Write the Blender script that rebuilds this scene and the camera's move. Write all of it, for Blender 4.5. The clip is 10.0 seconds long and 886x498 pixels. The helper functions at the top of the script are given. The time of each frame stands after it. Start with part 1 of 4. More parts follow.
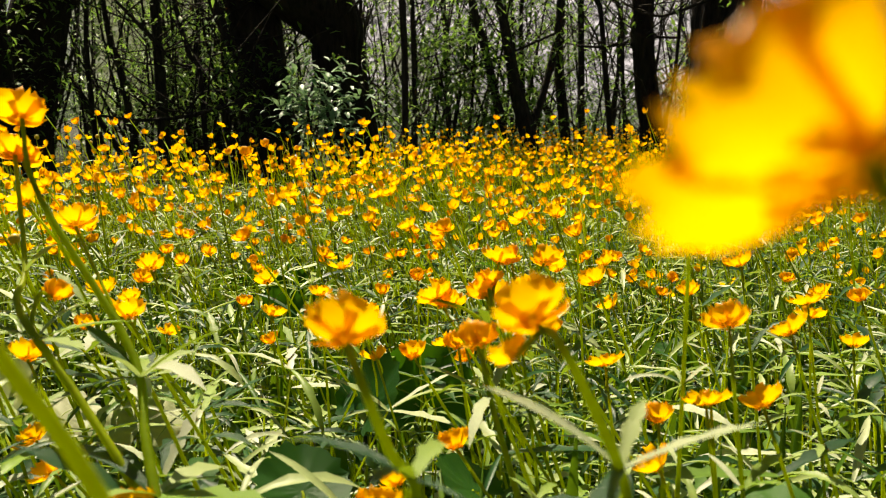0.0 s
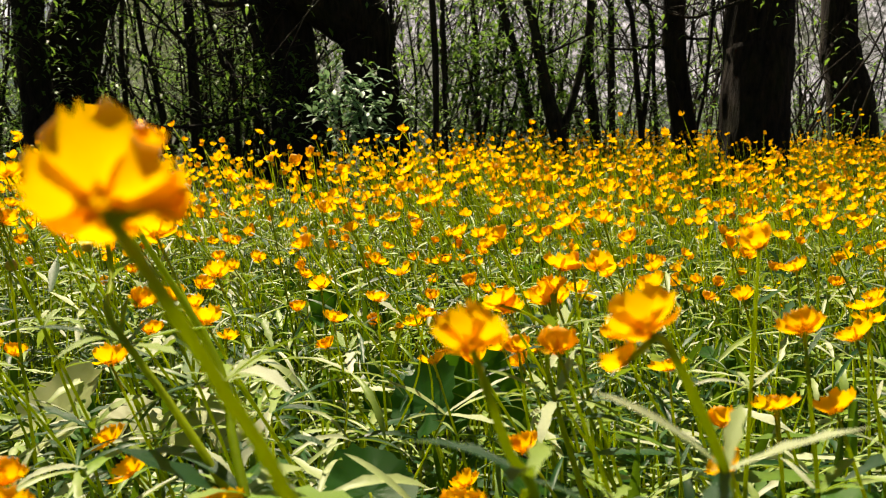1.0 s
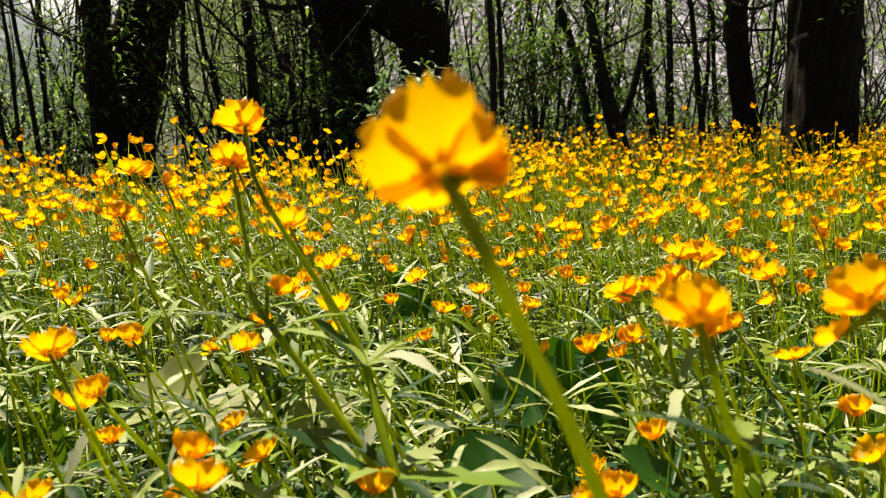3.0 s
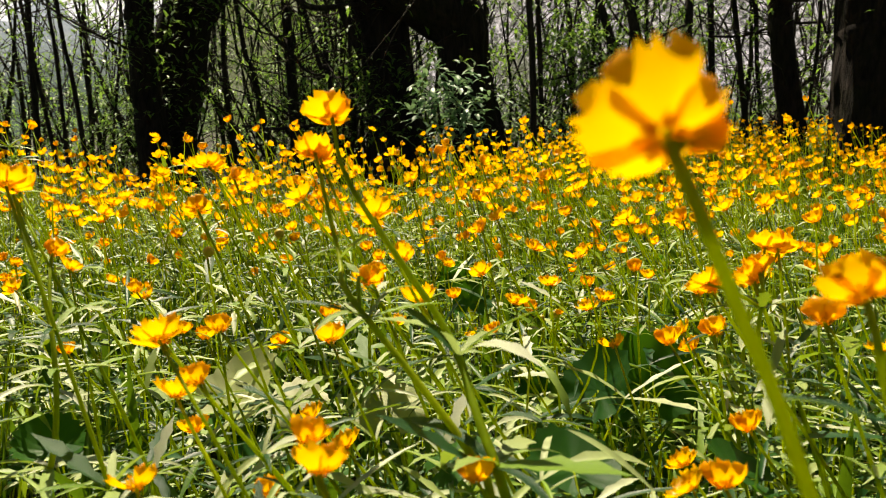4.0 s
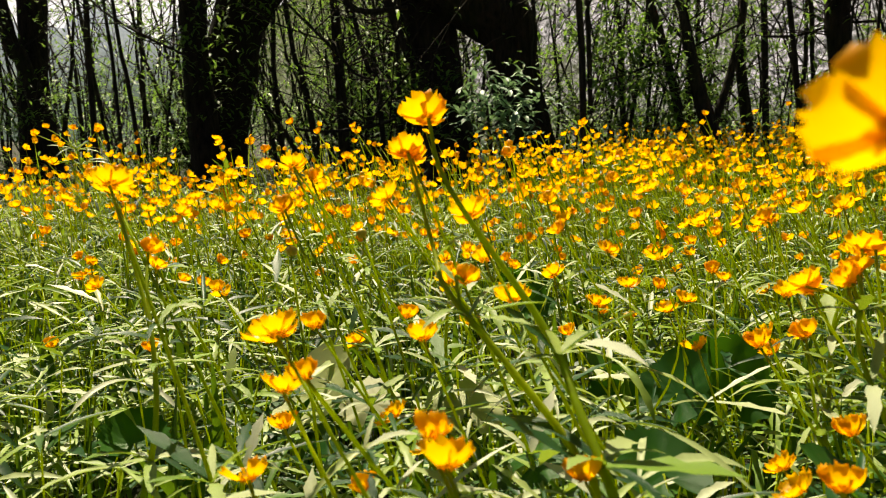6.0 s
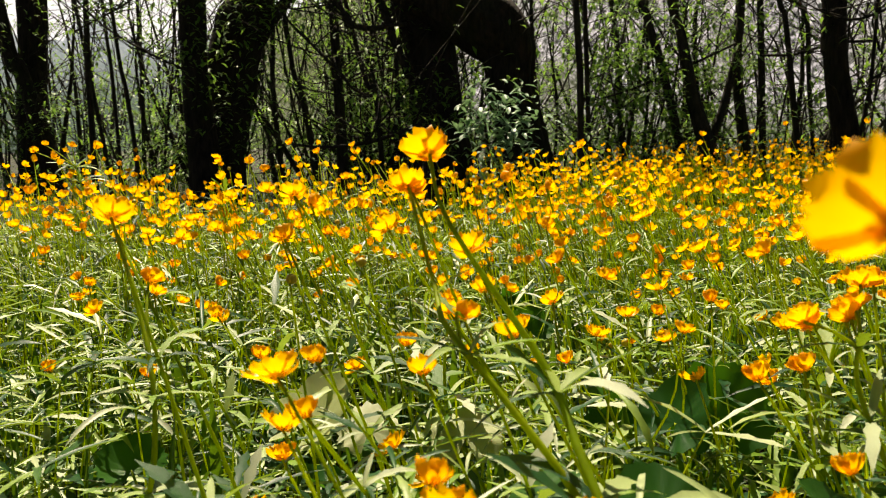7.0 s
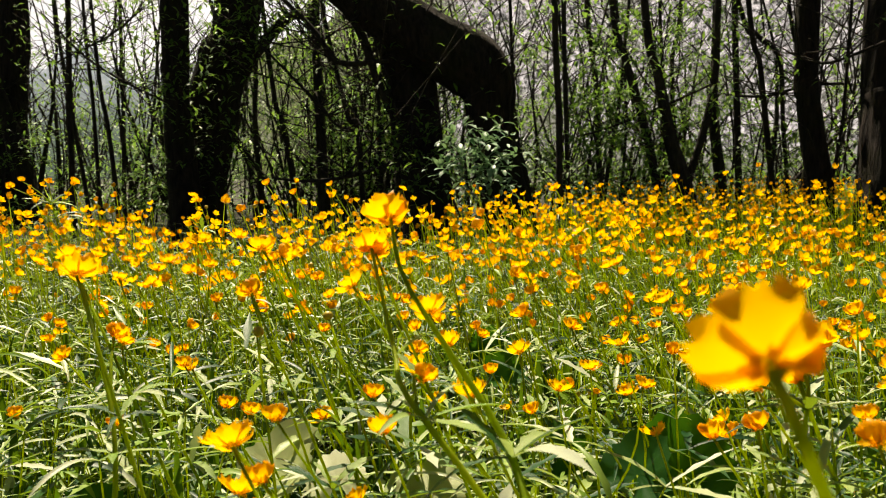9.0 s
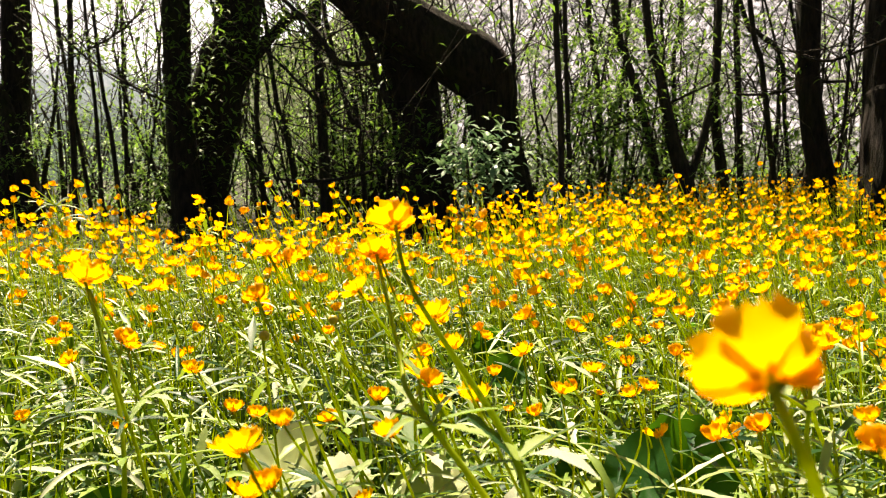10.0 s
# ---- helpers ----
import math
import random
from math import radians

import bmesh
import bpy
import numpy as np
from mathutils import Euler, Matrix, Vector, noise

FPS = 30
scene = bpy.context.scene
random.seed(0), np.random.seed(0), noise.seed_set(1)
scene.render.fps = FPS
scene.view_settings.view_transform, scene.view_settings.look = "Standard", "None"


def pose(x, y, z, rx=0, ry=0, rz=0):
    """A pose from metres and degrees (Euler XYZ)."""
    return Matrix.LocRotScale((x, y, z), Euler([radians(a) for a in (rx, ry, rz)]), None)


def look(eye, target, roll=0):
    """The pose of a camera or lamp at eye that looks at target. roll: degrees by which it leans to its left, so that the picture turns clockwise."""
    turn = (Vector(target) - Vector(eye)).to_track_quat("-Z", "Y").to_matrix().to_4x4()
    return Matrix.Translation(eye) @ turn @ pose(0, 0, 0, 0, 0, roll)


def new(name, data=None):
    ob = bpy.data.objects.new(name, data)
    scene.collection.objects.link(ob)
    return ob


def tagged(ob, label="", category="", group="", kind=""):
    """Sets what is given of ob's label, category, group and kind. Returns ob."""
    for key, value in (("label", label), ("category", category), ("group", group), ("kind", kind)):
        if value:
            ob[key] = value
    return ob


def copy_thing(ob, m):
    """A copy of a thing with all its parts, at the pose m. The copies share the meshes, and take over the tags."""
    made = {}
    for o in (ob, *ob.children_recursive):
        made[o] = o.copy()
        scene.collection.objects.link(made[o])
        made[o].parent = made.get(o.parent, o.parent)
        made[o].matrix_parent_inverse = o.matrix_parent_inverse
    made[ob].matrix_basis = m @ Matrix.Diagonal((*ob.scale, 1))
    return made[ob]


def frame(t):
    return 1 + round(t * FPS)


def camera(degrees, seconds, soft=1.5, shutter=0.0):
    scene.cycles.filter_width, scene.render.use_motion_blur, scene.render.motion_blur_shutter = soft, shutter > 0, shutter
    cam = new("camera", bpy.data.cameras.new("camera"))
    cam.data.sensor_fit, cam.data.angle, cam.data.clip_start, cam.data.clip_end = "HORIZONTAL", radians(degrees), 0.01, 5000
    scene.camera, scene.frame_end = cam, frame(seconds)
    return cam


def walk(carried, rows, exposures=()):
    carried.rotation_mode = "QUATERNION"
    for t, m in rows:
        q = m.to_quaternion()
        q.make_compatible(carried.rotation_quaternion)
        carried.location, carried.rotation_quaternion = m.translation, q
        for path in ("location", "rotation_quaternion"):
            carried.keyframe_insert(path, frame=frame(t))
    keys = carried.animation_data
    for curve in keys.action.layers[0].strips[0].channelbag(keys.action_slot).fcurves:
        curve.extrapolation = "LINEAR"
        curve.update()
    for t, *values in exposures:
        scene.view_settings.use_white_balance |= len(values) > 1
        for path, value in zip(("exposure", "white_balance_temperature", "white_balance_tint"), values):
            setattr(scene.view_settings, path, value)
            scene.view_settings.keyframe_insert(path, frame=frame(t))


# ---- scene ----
cam = camera(58, 10.0, soft=0.95)
PATH = [
    (0.0, (0.0948, 0.0235, 0.4376), (0.1106, 1.9975, 0.1168), 1.16),
    (0.5, (0.0871, 0.0191, 0.4379), (0.0740, 1.9940, 0.1219), 0.88),
    (1.0, (0.0736, 0.0136, 0.4409), (0.0206, 1.9883, 0.1278), 0.60),
    (1.5, (0.0658, 0.0104, 0.4408), (-0.0179, 1.9836, 0.1255), 0.29),
    (2.0, (0.0573, 0.0110, 0.4364), (-0.0600, 1.9817, 0.1166), -0.01),
    (3.5, (0.0191, 0.0023, 0.4361), (-0.2007, 1.9651, 0.1216), -0.62),
    (4.0, (0.0058, 0.0027, 0.4315), (-0.2596, 1.9594, 0.1137), -0.95),
    (4.5, (0.0000, 0.0000, 0.4300), (-0.2893, 1.9531, 0.1111), -0.93),
    (5.0, (-0.0092, -0.0007, 0.4295), (-0.3420, 1.9455, 0.1108), -1.12),
    (5.5, (-0.0182, -0.0040, 0.4285), (-0.3863, 1.9361, 0.1111), -1.23),
    (7.0, (-0.0227, -0.0045, 0.4423), (-0.3872, 1.9426, 0.1670), -0.78),
    (7.5, (-0.0227, -0.0048, 0.4477), (-0.3719, 1.9476, 0.1904), -0.38),
    (8.0, (-0.0213, -0.0045, 0.4507), (-0.3610, 1.9520, 0.2130), -0.24),
    (8.5, (-0.0157, -0.0061, 0.4520), (-0.3421, 1.9549, 0.2332), 0.24),
    (9.0, (-0.0095, -0.0106, 0.4606), (-0.3296, 1.9538, 0.2634), -0.11),
    (9.5, (-0.0108, -0.0131, 0.4645), (-0.3308, 1.9517, 0.2722), -0.28),
    (10.0, (-0.0101, -0.0151, 0.4647), (-0.3352, 1.9482, 0.2653), -0.39),
]
walk(cam, [(t, look(e, g, r)) for t, e, g, r in PATH], [(0.0, 1.2, 7400, 12), (9.0, 1.2, 7400, 12), (9.5, 1.30, 7400, 12), (10.0, 1.80, 7700, 15)])
cam.data.dof.use_dof = True
cam.data.dof.focus_distance = 1.0
cam.data.dof.aperture_fstop = 20.0

# ---- light ----
SUN_AZ, SUN_EL = radians(-24), radians(57)   # behind the trees, a little to the left
world = bpy.data.worlds.new("sky")
scene.world = world
world.use_nodes = True
wn = world.node_tree
sky = wn.nodes.new("ShaderNodeTexSky")
sky.sky_type, sky.sun_disc = "NISHITA", False
sky.sun_elevation, sky.sun_rotation = SUN_EL, SUN_AZ
sky.air_density, sky.dust_density = 1.0, 1.5
wn.nodes["Background"].inputs["Strength"].default_value = 0.013
wn.links.new(sky.outputs["Color"], wn.nodes["Background"].inputs["Color"])
lamp = bpy.data.lights.new("sun", "SUN")
lamp.energy, lamp.angle, lamp.color = 4.25, radians(0.53), (1.0, 0.92, 0.76)
toward = Vector((math.sin(SUN_AZ) * math.cos(SUN_EL), math.cos(SUN_AZ) * math.cos(SUN_EL), math.sin(SUN_EL)))
sun = new("sun", lamp)
sun.matrix_world = look(toward * 50, (0, 0, 0))

# ---- materials ----


class Mat:
    """A node material with short ways to add nodes."""

    def __init__(self, name):
        self.m = bpy.data.materials.new(name)
        self.m.use_nodes = True
        self.t = self.m.node_tree
        self.bsdf = self.t.nodes["Principled BSDF"]
        self.out = self.t.nodes["Material Output"]

    def node(self, kind, **values):
        n = self.t.nodes.new(kind)
        for k, v in values.items():
            n.inputs[k].default_value = v
        return n

    def link(self, a, b):
        self.t.links.new(a, b)

    def noise(self, scale, detail=4.0, rough=0.6, coord=None):
        n = self.node("ShaderNodeTexNoise", Scale=scale, Detail=detail, Roughness=rough)
        if coord is not None:
            self.link(coord, n.inputs["Vector"])
        return n.outputs["Fac"]

    def ramp(self, fac, stops):
        n = self.t.nodes.new("ShaderNodeValToRGB")
        el = n.color_ramp.elements
        while len(el) < len(stops):
            el.new(0.5)
        for e, (p, c) in zip(el, stops):
            e.position, e.color = p, (*c, 1)
        self.link(fac, n.inputs["Fac"])
        return n.outputs["Color"]

    def mix(self, a, b, fac, mode="MIX"):
        n = self.t.nodes.new("ShaderNodeMix")
        n.data_type, n.blend_type = "RGBA", mode
        for v, i in ((fac, 0), (a, 6), (b, 7)):
            if hasattr(v, "is_output"):
                self.link(v, n.inputs[i])
            else:
                n.inputs[i].default_value = v if i == 0 else (*v, 1)
        return n.outputs[2]

    def bump(self, height, strength, distance):
        n = self.node("ShaderNodeBump", Strength=strength, Distance=distance)
        self.link(height, n.inputs["Height"])
        self.link(n.outputs["Normal"], self.bsdf.inputs["Normal"])

    def coord(self, kind="Object"):
        return self.t.nodes.new("ShaderNodeTexCoord").outputs[kind]

    def random(self):
        """One number that differs from island to island and from object to object."""
        g = self.t.nodes.new("ShaderNodeNewGeometry")
        o = self.t.nodes.new("ShaderNodeObjectInfo")
        a = self.t.nodes.new("ShaderNodeMath")
        a.operation = "ADD"
        self.link(g.outputs["Random Per Island"], a.inputs[0])
        self.link(o.outputs["Random"], a.inputs[1])
        f = self.t.nodes.new("ShaderNodeMath")
        f.operation = "FRACT"
        self.link(a.outputs[0], f.inputs[0])
        return f.outputs[0]


def thin(name, dark, light, glow, share, rough, spec=0.5, grain=220.0, bump=0.25, mottle=0.8, shades=()):
    """A thin leaf or petal: gloss and diffuse over a part of light that comes through."""
    k = Mat(name)
    co = k.coord()
    col = k.ramp(k.random(), shades) if shades else k.mix(dark, light, k.random())
    col = k.mix(col, k.ramp(k.noise(grain, 3.0, 0.6, co), [(0.3, (0.75, 0.75, 0.7)), (0.75, (1.15, 1.15, 1.1))]), mottle, "MULTIPLY")
    k.link(col, k.bsdf.inputs["Base Color"])
    k.bsdf.inputs["Roughness"].default_value = rough
    k.bsdf.inputs["Specular IOR Level"].default_value = spec
    k.bump(k.noise(grain * 2.5, 2.0, 0.5, co), bump, 0.0006)
    tr = k.node("ShaderNodeBsdfTranslucent")
    k.link(k.mix(glow, col, 0.35), tr.inputs["Color"])
    mx = k.node("ShaderNodeMixShader", Fac=share)
    k.link(k.bsdf.outputs[0], mx.inputs[1])
    k.link(tr.outputs[0], mx.inputs[2])
    k.link(mx.outputs[0], k.out.inputs["Surface"])
    return k.m


PETAL = thin("petal_yellow", (0.93, 0.47, 0.008), (0.96, 0.52, 0.010), (1.0, 0.59, 0.006), 0.62, 0.38, 0.35, 300.0, 0.04, 0.25)
BUD = thin("bud_yellow", (0.50, 0.40, 0.02), (0.66, 0.46, 0.02), (0.8, 0.6, 0.01), 0.15, 0.45)
STAMEN = thin("stamen_yellow", (0.76, 0.40, 0.006), (0.82, 0.46, 0.008), (0.85, 0.48, 0.006), 0.6, 0.6)
CARPEL = thin("carpel_green", (0.66, 0.42, 0.01), (0.74, 0.46, 0.01), (0.82, 0.52, 0.008), 0.70, 0.5)
STEM = thin("stem_green", (0.24, 0.37, 0.012), (0.46, 0.55, 0.022), (0.70, 0.78, 0.014), 0.55, 0.45, 0.15)
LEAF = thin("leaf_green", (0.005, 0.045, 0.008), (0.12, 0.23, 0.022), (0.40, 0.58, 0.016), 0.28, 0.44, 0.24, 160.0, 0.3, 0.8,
            # random leaf tones; the palest put sun sheen into the colour
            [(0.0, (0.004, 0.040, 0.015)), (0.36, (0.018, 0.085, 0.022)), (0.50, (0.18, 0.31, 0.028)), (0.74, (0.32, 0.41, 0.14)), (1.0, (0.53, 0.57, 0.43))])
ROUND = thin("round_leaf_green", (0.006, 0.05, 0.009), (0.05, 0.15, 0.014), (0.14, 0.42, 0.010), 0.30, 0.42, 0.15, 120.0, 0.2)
# lit copy of ROUND: sun glare painted in as a pale base colour
ROUND_LIT = thin("round_leaf_painted_sheen", (0.36, 0.41, 0.18), (0.46, 0.49, 0.28), (0.40, 0.50, 0.10), 0.30, 0.46, 0.35, 120.0, 0.3, 0.6)
GRASS = thin("grass_green", (0.004, 0.042, 0.012), (0.11, 0.24, 0.022), (0.28, 0.50, 0.012), 0.20, 0.45, 0.14)
WOODLEAF = thin("tree_leaf_green", (0.012, 0.07, 0.020), (0.12, 0.25, 0.040), (0.32, 0.55, 0.07), 0.46, 0.45, 0.4, 60.0)
SILVER = thin("silver_leaf", (0.08, 0.22, 0.11), (0.28, 0.44, 0.27), (0.30, 0.48, 0.18), 0.30, 0.44, 0.4, 60.0)


def bark_material(name, dark, light, moss):
    k = Mat(name)
    co = k.coord()
    mp = k.node("ShaderNodeMapping", Scale=(1.0, 1.0, 0.22))
    k.link(co, mp.inputs["Vector"])
    ridge = k.noise(42.0, 6.0, 0.65, mp.outputs[0])
    col = k.ramp(ridge, [(0.32, dark), (0.72, light)])
    patch = k.ramp(k.noise(3.5, 4.0, 0.6, co), [(0.52, (0, 0, 0)), (0.72, (1, 1, 1))])
    col = k.mix(col, moss, k.mix((0, 0, 0), (0.55, 0.55, 0.55), patch))
    k.link(col, k.bsdf.inputs["Base Color"])
    k.bsdf.inputs["Roughness"].default_value = 0.9
    k.bsdf.inputs["Specular IOR Level"].default_value = 0.2
    k.bump(ridge, 1.0, 0.02)
    return k.m


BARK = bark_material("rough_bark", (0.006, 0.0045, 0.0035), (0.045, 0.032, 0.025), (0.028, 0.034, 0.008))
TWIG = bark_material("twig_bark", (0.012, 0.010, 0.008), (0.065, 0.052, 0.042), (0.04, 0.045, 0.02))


def soil_material():
    k = Mat("soil_and_litter")
    co = k.coord()
    col = k.ramp(k.noise(38.0, 8.0, 0.7, co), [(0.3, (0.010, 0.008, 0.005)), (0.58, (0.030, 0.024, 0.014)), (0.80, (0.09, 0.07, 0.04))])
    col = k.mix(col, (0.035, 0.06, 0.015), k.ramp(k.noise(1.3, 5.0, 0.6, co), [(0.4, (0, 0, 0)), (0.65, (0.8, 0.8, 0.8))]))
    k.link(col, k.bsdf.inputs["Base Color"])
    k.bsdf.inputs["Roughness"].default_value = 0.95
    k.bump(k.noise(60.0, 8.0, 0.7, co), 0.8, 0.03)
    return k.m


def distance_material():
    """Far bank of pale scrub and blossom; it glows, with the sunlight put into its colour."""
    k = Mat("far_scrub_glow")
    co = k.coord()
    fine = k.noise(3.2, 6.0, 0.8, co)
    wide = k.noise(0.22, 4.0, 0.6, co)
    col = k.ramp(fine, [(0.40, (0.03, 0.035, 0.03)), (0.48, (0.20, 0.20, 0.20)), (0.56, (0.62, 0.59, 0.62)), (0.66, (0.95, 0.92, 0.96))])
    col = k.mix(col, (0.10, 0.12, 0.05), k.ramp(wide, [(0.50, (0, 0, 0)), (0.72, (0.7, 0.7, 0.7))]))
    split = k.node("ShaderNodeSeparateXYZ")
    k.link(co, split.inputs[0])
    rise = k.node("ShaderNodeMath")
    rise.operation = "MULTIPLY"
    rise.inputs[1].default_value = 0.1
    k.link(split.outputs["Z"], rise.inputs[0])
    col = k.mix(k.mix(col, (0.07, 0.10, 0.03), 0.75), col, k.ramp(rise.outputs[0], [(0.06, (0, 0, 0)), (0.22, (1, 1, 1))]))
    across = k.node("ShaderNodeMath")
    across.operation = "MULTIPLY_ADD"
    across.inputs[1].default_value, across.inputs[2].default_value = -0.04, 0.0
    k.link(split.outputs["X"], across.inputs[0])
    # distance haze painted in: the colour pales to blue towards the left end
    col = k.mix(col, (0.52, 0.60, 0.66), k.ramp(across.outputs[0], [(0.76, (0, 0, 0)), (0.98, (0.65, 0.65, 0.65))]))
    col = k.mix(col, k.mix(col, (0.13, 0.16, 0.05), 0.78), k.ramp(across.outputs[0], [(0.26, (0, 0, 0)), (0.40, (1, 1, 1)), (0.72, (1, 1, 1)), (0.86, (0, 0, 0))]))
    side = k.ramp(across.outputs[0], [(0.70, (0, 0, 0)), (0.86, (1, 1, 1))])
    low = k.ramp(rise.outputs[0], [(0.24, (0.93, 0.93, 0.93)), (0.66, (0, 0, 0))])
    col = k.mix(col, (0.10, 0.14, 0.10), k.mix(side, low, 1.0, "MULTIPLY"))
    # emission stands in for the sun on the bank
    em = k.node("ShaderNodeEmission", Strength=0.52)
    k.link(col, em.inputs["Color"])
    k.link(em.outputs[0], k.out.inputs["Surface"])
    return k.m


SOIL, FARBANK = soil_material(), distance_material()

# ---- mesh helpers ----
LIB = {}   # name -> (verts, loops, totals, material numbers, materials)
MESH = {}  # name -> mesh data, shared by alike pieces


def store(key, verts, faces, mats, index=None):
    V = np.array(verts, float).reshape(-1, 3)
    T = np.array([len(f) for f in faces], int)
    L = np.array([v for f in faces for v in f], int)
    M = np.zeros(len(faces), int) if index is None else np.array(index, int)
    LIB[key] = (V, L, T, M, mats)
    return key


def mesh_of(name, V, L, T, M, mats, smooth=True):
    me = bpy.data.meshes.new(name)
    me.vertices.add(len(V))
    me.vertices.foreach_set("co", np.ascontiguousarray(V, np.float32).ravel())
    me.loops.add(len(L))
    me.loops.foreach_set("vertex_index", L.astype(np.int32))
    me.polygons.add(len(T))
    start = np.concatenate([[0], np.cumsum(T)[:-1]])
    me.polygons.foreach_set("loop_start", start.astype(np.int32))
    me.polygons.foreach_set("loop_total", T.astype(np.int32))
    for m in mats:
        me.materials.append(m)
    me.polygons.foreach_set("material_index", M.astype(np.int32))
    me.polygons.foreach_set("use_smooth", np.full(len(T), smooth))
    me.update(calc_edges=True)
    me.validate()
    return me


def shared(key):
    if key not in MESH:
        MESH[key] = mesh_of(key, *LIB[key])
    return MESH[key]


def merged(name, pieces, smooth=True):
    """One mesh out of many placed pieces: (key, 4 x 4 matrix)."""
    mats, where = [], {}
    Vs, Ls, Ts, Ms, n = [], [], [], [], 0
    for key, m in pieces:
        V, L, T, M, ms = LIB[key]
        for x in ms:
            if x not in where:
                where[x] = len(mats)
                mats.append(x)
        table = np.array([where[x] for x in ms])
        m = np.asarray(m)
        Vs.append(V @ m[:3, :3].T + m[:3, 3])
        Ls.append(L + n)
        Ts.append(T)
        Ms.append(table[M])
        n += len(V)
    return mesh_of(name, np.concatenate(Vs), np.concatenate(Ls), np.concatenate(Ts), np.concatenate(Ms), mats, smooth)


def part(name, data, parent, m=None, label=""):
    """A mesh as a part under a thing or under a part."""
    ob = new(name, data)
    ob.parent = parent
    if m is not None:
        ob.matrix_basis = Matrix(m)
    return tagged(ob, label) if label else ob


def turn_m(axis, angle):
    return np.array(Matrix.Rotation(angle, 4, axis))


def shift_m(x, y, z):
    m = np.eye(4)
    m[:3, 3] = (x, y, z)
    return m


def size_m(x, y=None, z=None):
    return np.diag([x, x if y is None else y, x if z is None else z, 1.0])


def curve_points(pts, n):
    """Points of x, y, z, radius on a smooth line through the given ones."""
    P = np.array(pts, float)
    if len(P) == 2:
        return P[0] + np.linspace(0, 1, n)[:, None] * (P[1] - P[0])
    P = np.vstack([2 * P[0] - P[1], P, 2 * P[-1] - P[-2]])
    out = []
    for u in np.linspace(0, len(P) - 3 - 1e-6, n):
        i, t = int(u), u - int(u)
        a, b, c, d = P[i : i + 4]
        out.append(0.5 * (2 * b + (c - a) * t + (2 * a - 5 * b + 4 * c - d) * t**2 + (3 * b - a - 3 * c + d) * t**3))
    out = np.array(out)
    out[:, 3] = np.clip(out[:, 3], P[:, 3].min() * 0.8, P[:, 3].max() * 1.1) if P[:, 3].min() > 0 else out[:, 3].clip(0.0004)
    return out


def tube(pts, n, sides, rough=0.0, seed=0.0, grain=9.0):
    """Verts and faces of a closed tube along a line; rough: how uneven its skin is, as a share of the radius."""
    P = curve_points(pts, n)
    T = np.gradient(P[:, :3], axis=0)
    T /= np.linalg.norm(T, axis=1, keepdims=True) + 1e-9
    side = np.cross(T, (0.0, 1.0, 0.05))
    side /= np.linalg.norm(side, axis=1, keepdims=True) + 1e-9
    other = np.cross(T, side)
    V, F = [], []
    for k in range(n):
        for s in range(sides):
            a = 2 * math.pi * s / sides
            d = side[k] * math.cos(a) + other[k] * math.sin(a)
            r = P[k, 3]
            if rough:
                q = Vector((math.cos(a) * 2.2, math.sin(a) * 2.2, P[k, 2] * 2.0 + seed))
                fine = Vector((math.cos(a) * grain, math.sin(a) * grain, P[k, 2] * 3.0 + seed))
                r *= 0.93 + rough * noise.noise(q) + rough * 0.9 * abs(noise.noise(fine))
            V.append(P[k, :3] + d * r)
    for k in range(n - 1):
        for s in range(sides):
            e = (s + 1) % sides
            F.append((k * sides + s, k * sides + e, (k + 1) * sides + e, (k + 1) * sides + s))
    F.append(tuple(range(sides - 1, -1, -1)))
    F.append(tuple((n - 1) * sides + s for s in range(sides)))
    return V, F

# ---- ground and distance ----
def ground():
    a = np.concatenate([-np.geomspace(400, 6, 14), np.linspace(-5, 5, 61), np.geomspace(6, 400, 14)])
    n = len(a)
    V = []
    for y in a:
        for x in a:
            r = math.hypot(x, y)
            z = 0.018 * noise.noise(Vector((x * 1.7, y * 1.7, 0))) + 0.03 * noise.noise(Vector((x * 0.4, y * 0.4, 3))) if r < 40 else 0.0
            V.append((x, y + 2.0, z))
    F = [(j * n + i, j * n + i + 1, (j + 1) * n + i + 1, (j + 1) * n + i) for j in range(n - 1) for i in range(n - 1)]
    store("ground", V, F, [SOIL])
    tagged(new("ground", shared("ground")), "dark soil with leaf litter and low moss", "ground", kind="structure")


def distance():
    """The far bank behind the wood, a glowing sheet: pale flowering scrub, lower towards one side, where the sky shows.
    """
    V, F, n = [], [], 240
    for i in range(n):
        a = math.radians(-75 + 150 * i / (n - 1))
        top = 6.0 + 16.0 / (1 + math.exp(-(a + 0.22) * 14)) + 2.2 * noise.noise(Vector((a * 14, 0, 0))) + 1.2 * noise.noise(Vector((a * 60, 0, 5)))
        for k in range(9):
            V.append((46 * math.sin(a), 46 * math.cos(a) + 0.25 * k, -0.3 + (top + 0.3) * k / 8))
    for i in range(n - 1):
        for k in range(8):
            F.append((i * 9 + k, (i + 1) * 9 + k, (i + 1) * 9 + k + 1, i * 9 + k + 1))
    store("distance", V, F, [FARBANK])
    tagged(new("backdrop", shared("distance")), "distant bank of pale flowering scrub, glowing backdrop with painted sun and haze", "backdrop", kind="structure")


